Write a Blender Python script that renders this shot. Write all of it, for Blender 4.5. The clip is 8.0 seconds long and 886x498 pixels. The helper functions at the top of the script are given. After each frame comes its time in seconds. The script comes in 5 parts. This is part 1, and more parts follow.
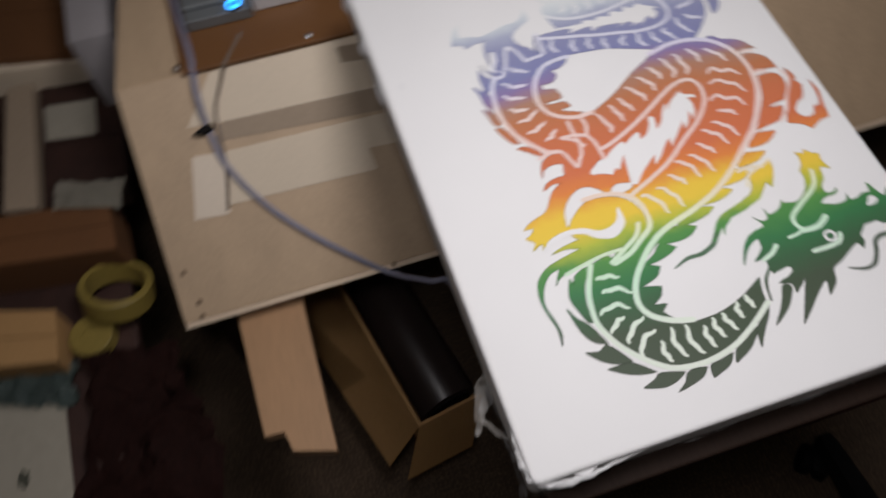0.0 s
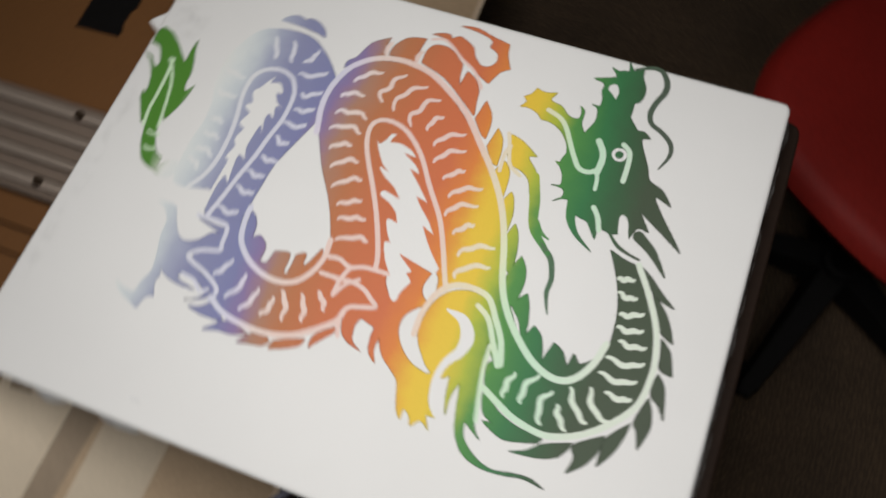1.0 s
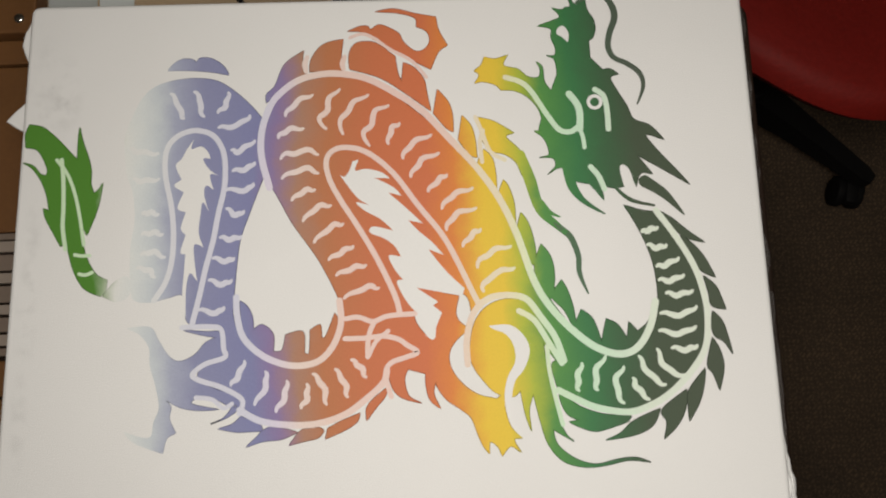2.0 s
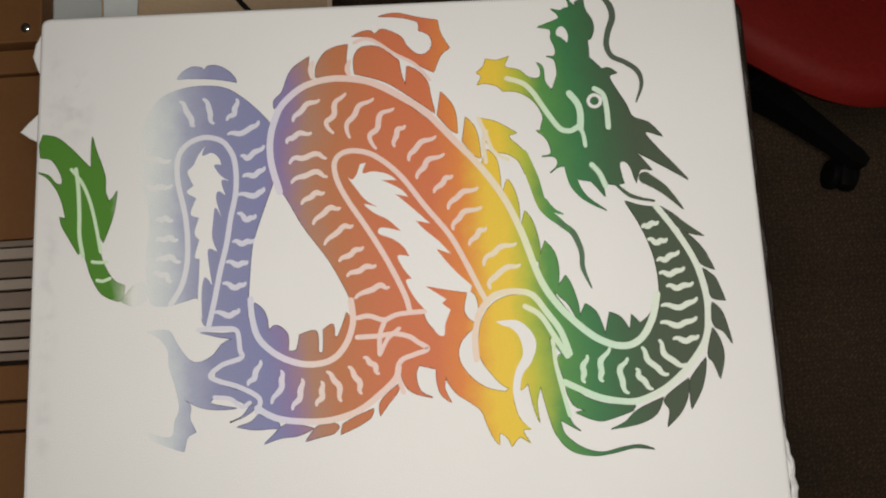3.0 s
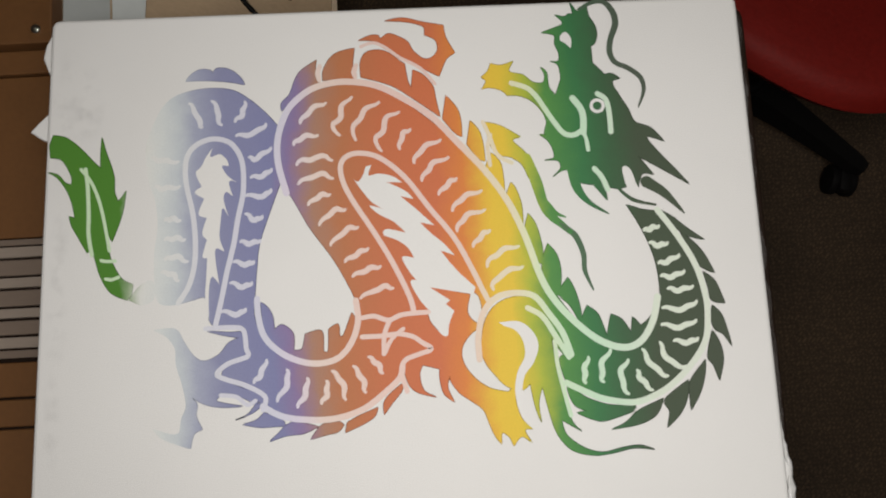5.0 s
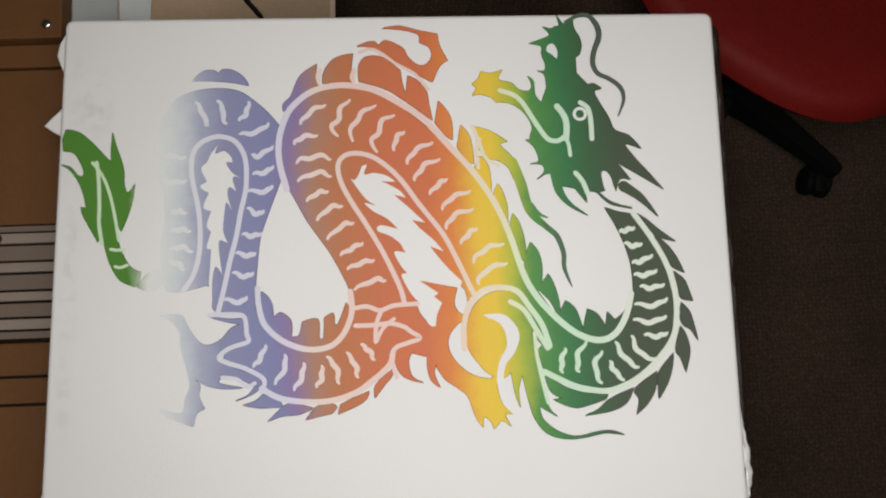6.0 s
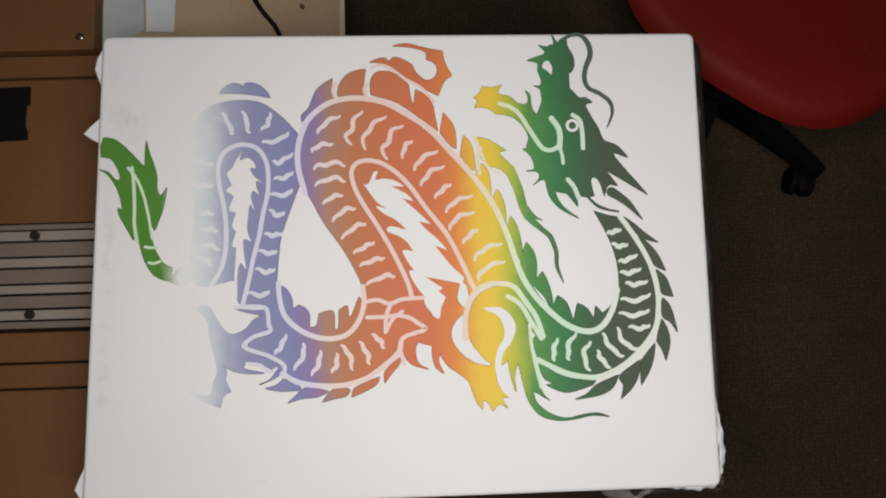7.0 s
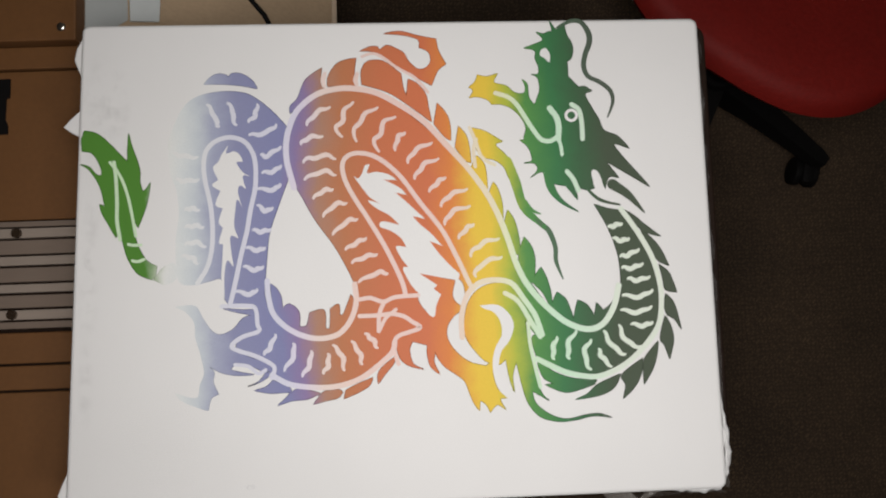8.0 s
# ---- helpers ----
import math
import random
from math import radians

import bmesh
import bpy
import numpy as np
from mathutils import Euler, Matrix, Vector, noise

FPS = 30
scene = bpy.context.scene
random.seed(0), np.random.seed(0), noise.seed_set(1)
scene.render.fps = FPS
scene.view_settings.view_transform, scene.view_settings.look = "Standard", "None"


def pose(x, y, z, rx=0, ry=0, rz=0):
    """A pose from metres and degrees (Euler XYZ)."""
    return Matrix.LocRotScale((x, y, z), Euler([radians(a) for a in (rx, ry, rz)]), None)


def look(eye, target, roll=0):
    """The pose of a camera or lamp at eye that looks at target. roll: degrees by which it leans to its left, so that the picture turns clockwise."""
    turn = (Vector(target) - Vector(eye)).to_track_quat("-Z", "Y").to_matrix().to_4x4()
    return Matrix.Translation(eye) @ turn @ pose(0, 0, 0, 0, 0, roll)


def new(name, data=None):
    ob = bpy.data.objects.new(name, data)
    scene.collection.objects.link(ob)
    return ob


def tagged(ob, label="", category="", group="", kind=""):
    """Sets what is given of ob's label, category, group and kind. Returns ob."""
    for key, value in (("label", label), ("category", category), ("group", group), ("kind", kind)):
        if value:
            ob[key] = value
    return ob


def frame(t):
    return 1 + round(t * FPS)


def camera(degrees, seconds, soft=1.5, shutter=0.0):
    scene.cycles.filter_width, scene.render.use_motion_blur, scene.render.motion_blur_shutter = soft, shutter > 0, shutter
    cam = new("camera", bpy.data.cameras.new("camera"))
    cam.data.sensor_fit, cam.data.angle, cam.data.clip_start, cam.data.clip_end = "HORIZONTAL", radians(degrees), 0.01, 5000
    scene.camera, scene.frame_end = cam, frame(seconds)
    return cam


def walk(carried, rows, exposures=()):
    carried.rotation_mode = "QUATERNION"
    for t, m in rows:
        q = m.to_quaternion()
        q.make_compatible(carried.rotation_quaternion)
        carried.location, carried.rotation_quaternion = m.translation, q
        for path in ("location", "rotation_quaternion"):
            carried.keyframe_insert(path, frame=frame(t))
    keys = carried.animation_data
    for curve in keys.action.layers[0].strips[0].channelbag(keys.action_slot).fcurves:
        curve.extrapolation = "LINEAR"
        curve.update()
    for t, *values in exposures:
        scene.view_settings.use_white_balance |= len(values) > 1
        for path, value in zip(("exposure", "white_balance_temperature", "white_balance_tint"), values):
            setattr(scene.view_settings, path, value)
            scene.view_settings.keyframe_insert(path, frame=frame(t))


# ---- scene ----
cam = camera(63.3, 8.0, soft=2.0, shutter=0.5)
PATH = [
    (0, (0.695, -0.099, 1.324), (-0.218, 0.176, -0.434), -1.6),
    (0.3, (0.622, -0.08, 1.313), (-0.194, 0.377, -0.455), -3.8),
    (0.5, (0.579, -0.061, 1.314), (-0.13, 0.414, -0.495), -6.9),
    (0.7, (0.533, -0.028, 1.3), (-0.028, 0.51, -0.543), -8.9),
    (0.8, (0.509, 0.006, 1.298), (0.033, 0.56, -0.564), -9.9),
    (1, (0.484, 0.054, 1.293), (0.09, 0.616, -0.585), -15.4),
    (1.2, (0.39, 0.104, 1.285), (0.304, 0.544, -0.664), -2.3),
    (1.5, (0.354, 0.149, 1.262), (0.348, 0.489, -0.709), -2.3),
    (2, (0.349, 0.16, 1.283), (0.341, 0.452, -0.696), -3.8),
    (3.5, (0.341, 0.173, 1.305), (0.339, 0.417, -0.68), -4.4),
    (4, (0.341, 0.169, 1.309), (0.334, 0.412, -0.676), -5.2),
    (4.5, (0.339, 0.169, 1.309), (0.327, 0.424, -0.675), -6.2),
    (6, (0.337, 0.173, 1.355), (0.366, 0.386, -0.633), 5.8),
    (6.5, (0.337, 0.182, 1.403), (0.354, 0.339, -0.59), 4.4),
    (7, (0.331, 0.175, 1.422), (0.363, 0.361, -0.569), 8.1),
    (7.5, (0.332, 0.179, 1.411), (0.363, 0.346, -0.581), 8.8),
    (8, (0.336, 0.18, 1.396), (0.369, 0.346, -0.597), 9.2),
]
EXPOSURES = [
    (0, 0.10, 6250, 15), (0.5, 0.08, 6000, 12), (1, 0.08, 6400, 9), (2, 0.03, 6850, 9), (3.5, 0.0, 6700, 9), (4.5, 0.0, 6650, 9), (7, 0.09, 6450, 11), (8, 0.09, 6450, 11),
]
walk(cam, [(t, look(eye, target, roll)) for t, eye, target, roll in PATH], EXPOSURES)

# ---- world and light ----
world = bpy.data.worlds.new("world")
scene.world = world
world.use_nodes = True
world.node_tree.nodes["Background"].inputs[0].default_value = (1.0, 0.85, 0.7, 1)
world.node_tree.nodes["Background"].inputs[1].default_value = 0.02
scene.view_settings.exposure = 0.0

# added still disc over the canvas, just above the eye, standing in for a torch
torch = new("torch_stand_in", bpy.data.lights.new("torch_stand_in", "AREA"))
torch.data.shape = "DISK"
torch.data.size = 0.34
torch.data.energy = 4.9
torch.data.color = (1.0, 0.965, 0.925)
torch.location = (0.335, 0.18, 1.46)

# added fill light out over the carpet, to lift the shade beside the canvas
fill_light = new("added_fill_light", bpy.data.lights.new("added_fill_light", "POINT"))
fill_light.data.energy = 6.8
fill_light.data.shadow_soft_size = 0.08
fill_light.data.color = (1.0, 0.965, 0.925)
fill_light.location = (0.64, -0.14, 1.52)


# ---- helpers of this scene ----
from mathutils import geometry

def box_bm(x0, x1, y0, y1, z0, z1, bevel=0.0, seg=2):
    bm = bmesh.new()
    bmesh.ops.create_cube(bm, size=1.0)
    for v in bm.verts:
        v.co = Vector(((x0 + x1) / 2 + v.co.x * (x1 - x0), (y0 + y1) / 2 + v.co.y * (y1 - y0), (z0 + z1) / 2 + v.co.z * (z1 - z0)))
    if bevel:
        bmesh.ops.bevel(bm, geom=list(bm.edges), offset=bevel, segments=seg, profile=0.5, affect="EDGES")
    return bm


def cyl_bm(p, r, h, seg=32, r2=None, axis="Z", bevel=0.0):
    bm = bmesh.new()
    bmesh.ops.create_cone(bm, cap_ends=True, segments=seg, radius1=r, radius2=r if r2 is None else r2, depth=h)
    if bevel:
        rim = [e for e in bm.edges if abs(e.verts[0].co.z - e.verts[1].co.z) < 1e-6]
        bmesh.ops.bevel(bm, geom=rim, offset=bevel, segments=2, profile=0.5, affect="EDGES")
    turn = {"Z": Matrix.Identity(4), "X": Matrix.Rotation(math.pi / 2, 4, "Y"), "Y": Matrix.Rotation(math.pi / 2, 4, "X")}[axis]
    bm.transform(Matrix.Translation(p) @ turn)
    return bm


def join_bm(*some):
    out = bmesh.new()
    for b in some:
        me = bpy.data.meshes.new("t")
        b.to_mesh(me)
        b.free()
        out.from_mesh(me)
        bpy.data.meshes.remove(me)
    return out


def part(name, bm, material, parent=None, label="", smooth=False):
    me = bpy.data.meshes.new(name)
    bmesh.ops.recalc_face_normals(bm, faces=list(bm.faces))
    bm.to_mesh(me)
    bm.free()
    me.materials.append(material)
    if smooth:
        me.polygons.foreach_set("use_smooth", [True] * len(me.polygons))
        me.set_sharp_from_angle(angle=radians(40))
    ob = new(name, me)
    if parent:
        ob.parent = parent
    if label:
        ob["label"] = label
    return ob


def thing(name, label, category, group="", kind="", at=None):
    ob = new(name)
    if at is not None:
        ob.matrix_basis = at
    return tagged(ob, label, category, group, kind)


def mat(name, color, rough=0.6, metal=0.0, vary=0.15, scale=30.0, bump=0.1, stretch=(1, 1, 1), big=3.0, coat=0.0, spec=0.5, weave=0.0):
    m = bpy.data.materials.new(name)
    m.use_nodes = True
    nt = m.node_tree
    b = nt.nodes["Principled BSDF"]
    b.inputs["Roughness"].default_value, b.inputs["Metallic"].default_value = rough, metal
    b.inputs["Coat Weight"].default_value = coat
    b.inputs["Specular IOR Level"].default_value = spec
    co = nt.nodes.new("ShaderNodeTexCoord")
    mp = nt.nodes.new("ShaderNodeMapping")
    mp.inputs["Scale"].default_value = stretch
    nt.links.new(co.outputs["Object"], mp.inputs["Vector"])
    fine = nt.nodes.new("ShaderNodeTexNoise")
    fine.inputs["Scale"].default_value, fine.inputs["Detail"].default_value = scale, 6
    large = nt.nodes.new("ShaderNodeTexNoise")
    large.inputs["Scale"].default_value, large.inputs["Detail"].default_value = big, 3
    for n in (fine, large):
        nt.links.new(mp.outputs["Vector"], n.inputs["Vector"])
    add = nt.nodes.new("ShaderNodeMath")
    add.operation = "ADD"
    nt.links.new(fine.outputs["Fac"], add.inputs[0])
    nt.links.new(large.outputs["Fac"], add.inputs[1])
    ramp = nt.nodes.new("ShaderNodeMapRange")
    ramp.inputs["From Min"].default_value, ramp.inputs["From Max"].default_value = 0.6, 1.4
    ramp.inputs["To Min"].default_value, ramp.inputs["To Max"].default_value = 1 - vary, 1 + vary
    nt.links.new(add.outputs[0], ramp.inputs["Value"])
    level = ramp.outputs["Result"]
    if weave:
        rows = []
        for way in ("X", "Y"):
            w = nt.nodes.new("ShaderNodeTexWave")
            w.bands_direction = way
            w.inputs["Scale"].default_value, w.inputs["Distortion"].default_value = weave, 9.0
            w.inputs["Detail"].default_value, w.inputs["Detail Scale"].default_value = 3.0, 2.5
            nt.links.new(mp.outputs["Vector"], w.inputs["Vector"])
            rows.append(w)
        both = nt.nodes.new("ShaderNodeMath")
        both.operation = "MULTIPLY"
        nt.links.new(rows[0].outputs["Fac"], both.inputs[0])
        nt.links.new(rows[1].outputs["Fac"], both.inputs[1])
        lift = nt.nodes.new("ShaderNodeMath")
        lift.operation = "MULTIPLY_ADD"
        lift.inputs[1].default_value, lift.inputs[2].default_value = 0.9, 0.78
        nt.links.new(both.outputs[0], lift.inputs[0])
        joined = nt.nodes.new("ShaderNodeMath")
        joined.operation = "MULTIPLY"
        nt.links.new(level, joined.inputs[0])
        nt.links.new(lift.outputs[0], joined.inputs[1])
        level = joined.outputs[0]
    mul = nt.nodes.new("ShaderNodeVectorMath")
    mul.operation = "SCALE"
    mul.inputs[0].default_value = color
    nt.links.new(level, mul.inputs["Scale"])
    nt.links.new(mul.outputs["Vector"], b.inputs["Base Color"])
    if bump:
        bp = nt.nodes.new("ShaderNodeBump")
        bp.inputs["Strength"].default_value, bp.inputs["Distance"].default_value = bump, 0.002
        nt.links.new(fine.outputs["Fac"], bp.inputs["Height"])
        nt.links.new(bp.outputs["Normal"], b.inputs["Normal"])
    return m


# ---- materials ----
M_CANVAS = mat("canvas_white", (0.705, 0.703, 0.699), 0.75, vary=0.035, scale=900, bump=0.25, big=7)
M_CARPET = mat("carpet", (0.054, 0.034, 0.019), 0.95, vary=0.45, scale=220, bump=0.6, big=5, weave=38.0)
M_WALL = mat("wall_paint", (0.6, 0.57, 0.52), 0.85, vary=0.06, scale=60)
M_PALE = mat("pale_plywood", (0.46, 0.335, 0.215), 0.6, vary=0.12, scale=40, stretch=(1, 7, 7), bump=0.08)
M_BROWN = mat("brown_fibreboard", (0.150, 0.064, 0.019), 0.6, vary=0.12, scale=160, bump=0.05)
M_ALU = mat("aluminium", (0.41, 0.338, 0.285), 0.45, 0.35, vary=0.06, scale=60, stretch=(1, 12, 12), bump=0.03)
# darker copy of the aluminium, with the shade of its recesses painted in
M_ALU_SHADE = mat("shaded_aluminium", (0.26, 0.20, 0.160), 0.5, 0.35, vary=0.08, scale=60, stretch=(1, 12, 12), bump=0.03)
M_RED = mat("red_fabric", (0.150, 0.0060, 0.0036), 0.65, vary=0.2, scale=180, bump=0.3, spec=0.22, big=6)
M_BLACK = mat("black_plastic", (0.006, 0.0055, 0.0055), 0.65, spec=0.1, vary=0.2, scale=120, bump=0.05)
M_CARD = mat("cardboard", (0.36, 0.205, 0.078), 0.8, vary=0.12, scale=90, stretch=(1, 4, 1))


M_PALE_LIGHT = mat("plywood_edge", (0.66, 0.52, 0.38), 0.6, vary=0.15, scale=60, stretch=(6, 1, 30), bump=0.08)
M_PALE_WARM = mat("warm_plywood", (0.40, 0.235, 0.12), 0.6, vary=0.12, scale=40, stretch=(1, 8, 8), bump=0.08)
M_TAPE = mat("masking_tape", (0.64, 0.54, 0.41), 0.7, vary=0.06, scale=200, bump=0.15)
M_TAPE_LIGHT = mat("fresh_masking_tape", (0.70, 0.60, 0.48), 0.7, vary=0.06, scale=200, bump=0.15)
M_TAPE_DARK = mat("dark_masking_tape", (0.33, 0.255, 0.18), 0.75, vary=0.1, scale=150, bump=0.15)
M_BOLT = mat("bronzed_bolt", (0.045, 0.028, 0.016), 0.45, 0.5, vary=0.2, scale=200)
M_STEEL = mat("screw_steel", (0.75, 0.72, 0.66), 0.16, 1.0, vary=0.05, scale=300, bump=0.0)
M_RUST = mat("dull_screw", (0.20, 0.14, 0.09), 0.5, 0.6, vary=0.3, scale=300)
M_DARKWOOD = mat("dark_wood", (0.016, 0.009, 0.006), 0.7, spec=0.12, vary=0.3, scale=50, stretch=(1, 9, 9))
M_DARKRED = mat("dark_maroon_board", (0.032, 0.013, 0.009), 0.6, vary=0.4, scale=40)
M_MAROON = mat("maroon_cloth", (0.024, 0.008, 0.006), 0.85, spec=0.2, vary=0.5, scale=120, bump=0.3)
M_CARDBROWN = mat("brown_cardboard", (0.125, 0.050, 0.014), 0.8, vary=0.15, scale=90, stretch=(1, 4, 1))
M_GREYWHITE = mat("pale_grey_plastic", (0.43, 0.455, 0.45), 0.5, vary=0.06, scale=40)
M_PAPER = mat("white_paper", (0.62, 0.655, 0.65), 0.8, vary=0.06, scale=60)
# white paper darkened in colour where the light falls off over the low table
M_DIM_PAPER = mat("dimmed_white_paper", (0.30, 0.275, 0.22), 0.8, vary=0.1, scale=60)
M_SMUDGE = mat("grey_smudge", (0.64, 0.64, 0.64), 0.8, vary=0.2, scale=400)
M_STAIN = mat("dark_stain", (0.05, 0.05, 0.035), 0.8, vary=0.4, scale=200)
M_GREYMETAL = mat("grey_metal", (0.22, 0.235, 0.24), 0.45, 0.5, vary=0.12, scale=50)
M_GREYCASE = mat("painted_grey_metal", (0.30, 0.28, 0.285), 0.55, vary=0.1, scale=30)
M_SILVER = mat("silver_fins", (0.78, 0.81, 0.84), 0.3, 0.45, vary=0.1, scale=80, stretch=(10, 1, 10))
M_CABLE = mat("blue_grey_cable", (0.20, 0.20, 0.27), 0.45, vary=0.1, scale=80)
M_WIRE = mat("brown_wire", (0.16, 0.12, 0.09), 0.5, vary=0.1, scale=80)
M_YELLOW = mat("yellow_tape", (0.21, 0.155, 0.034), 0.5, vary=0.12, scale=120)
M_BAG = mat("grey_green_bag", (0.09, 0.12, 0.11), 0.35, vary=0.3, scale=60)
M_GLOSSBLACK = mat("glossy_black", (0.026, 0.018, 0.016), 0.35, vary=0.2, scale=60)


def film_material(name="clear_film", alpha=0.09, color=(0.8, 0.8, 0.8)):
    m = mat(name, color, 0.2, vary=0.15, scale=200, bump=0.3)
    m.node_tree.nodes["Principled BSDF"].inputs["Alpha"].default_value = alpha
    return m


def led_material():
    m = mat("blue_led", (0.05, 0.3, 0.8), 0.4, bump=0)
    b = m.node_tree.nodes["Principled BSDF"]
    b.inputs["Emission Color"].default_value = (0.03, 0.35, 1.0, 1)
    b.inputs["Emission Strength"].default_value = 3.0
    return m


def dirt_material():
    """Faint grey handling marks in soft patches, clear between them."""
    m = mat("handling_marks", (0.33, 0.33, 0.34), 0.8, vary=0.2, scale=300, bump=0)
    nt = m.node_tree
    co = nt.nodes.new("ShaderNodeTexCoord")
    n = nt.nodes.new("ShaderNodeTexNoise")
    n.inputs["Scale"].default_value, n.inputs["Detail"].default_value = 75.0, 7
    cut = nt.nodes.new("ShaderNodeMapRange")
    cut.inputs["From Min"].default_value, cut.inputs["From Max"].default_value, cut.inputs["To Max"].default_value = 0.44, 0.72, 0.13
    nt.links.new(co.outputs["Object"], n.inputs["Vector"])
    nt.links.new(n.outputs["Fac"], cut.inputs["Value"])
    dist = nt.nodes.new("ShaderNodeVectorMath")
    dist.operation = "DISTANCE"
    dist.inputs[1].default_value = (0.5, 0.5, 0.5)
    nt.links.new(co.outputs["Generated"], dist.inputs[0])
    fade = nt.nodes.new("ShaderNodeMapRange")
    fade.inputs["From Min"].default_value, fade.inputs["From Max"].default_value = 0.1, 0.47
    fade.inputs["To Min"].default_value, fade.inputs["To Max"].default_value = 1.0, 0.0
    nt.links.new(dist.outputs["Value"], fade.inputs["Value"])
    both = nt.nodes.new("ShaderNodeMath")
    both.operation = "MULTIPLY"
    nt.links.new(cut.outputs["Result"], both.inputs[0])
    nt.links.new(fade.outputs["Result"], both.inputs[1])
    nt.links.new(both.outputs[0], nt.nodes["Principled BSDF"].inputs["Alpha"])
    return m


M_DIRT = dirt_material()
M_FILM = film_material()
M_BUNCH = film_material("milky_film", 0.6)
M_STRAND = film_material("torn_film", 0.13, (0.42, 0.39, 0.35))
M_LED = led_material()


def rounded_outline(corners, r, n=5):
    """The outline of a quad with rounded corners."""
    out = []
    for i, c in enumerate(corners):
        c = Vector(c)
        a, b = (Vector(corners[i - 1]) - c).normalized(), (Vector(corners[(i + 1) % len(corners)]) - c).normalized()
        for k in range(n + 1):
            t = k / n
            out.append(c + a * r * (1 - t) ** 2 + b * r * t ** 2)
    return out


def slab_bm(outline, z0, z1, round_top=0.0, steps=3):
    """An upright slab over an outline, with a rolled upper edge."""
    bm = bmesh.new()
    centre = sum(outline, Vector((0, 0))) / len(outline)
    levels = [(0.0, z0)] + [(round_top * (1 - math.cos(k / steps * math.pi / 2)), z1 - round_top * (1 - math.sin(k / steps * math.pi / 2))) for k in range(steps + 1)]
    rings = []
    for inset, z in levels:
        ring = []
        for i, p in enumerate(outline):
            d = (outline[(i + 1) % len(outline)] - outline[i - 1]).normalized()
            n = Vector((-d.y, d.x))
            if n.dot(centre - p) < 0:
                n = -n
            q = p + n * inset
            ring.append(bm.verts.new((q.x, q.y, z)))
        rings.append(ring)
    for a, b in zip(rings, rings[1:]):
        for i in range(len(a)):
            j = (i + 1) % len(a)
            bm.faces.new((a[i], a[j], b[j], b[i]))
    bm.faces.new(rings[0][::-1])
    bm.faces.new(rings[-1])
    return bm


def canvas_bm():
    return slab_bm(rounded_outline([(-0.016, -0.003), (0.610, 0.0), (0.611, 0.462), (-0.0025, 0.473)], 0.009), 0.664, 0.70, 0.004)


# ---- the canvas and its stencilled dragon ----
CANVAS_TOP = 0.700
RAINBOW = [
    (-0.003, (0.073, 0.213, 0.029)),
    (0.098, (0.073, 0.213, 0.029)),
    (0.115, (0.376, 0.457, 0.324)),
    (0.13, (0.705, 0.716, 0.70)),
    (0.154, (0.645, 0.68, 0.685)),
    (0.179, (0.535, 0.58, 0.62)),
    (0.205, (0.351, 0.376, 0.495)),
    (0.241, (0.239, 0.252, 0.4)),
    (0.316, (0.198, 0.209, 0.383)),
    (0.343, (0.233, 0.173, 0.334)),
    (0.377, (0.366, 0.198, 0.138)),
    (0.415, (0.433, 0.165, 0.075)),
    (0.475, (0.505, 0.152, 0.068)),
    (0.546, (0.545, 0.152, 0.066)),
    (0.582, (0.632, 0.209, 0.051)),
    (0.62, (0.708, 0.482, 0.051)),
    (0.646, (0.692, 0.495, 0.051)),
    (0.675, (0.376, 0.433, 0.051)),
    (0.705, (0.082, 0.25, 0.061)),
    (0.752, (0.038, 0.166, 0.061)),
    (0.793, (0.044, 0.11, 0.052)),
    (0.836, (0.057, 0.081, 0.05)),
    (0.954, (0.065, 0.081, 0.057)),
]


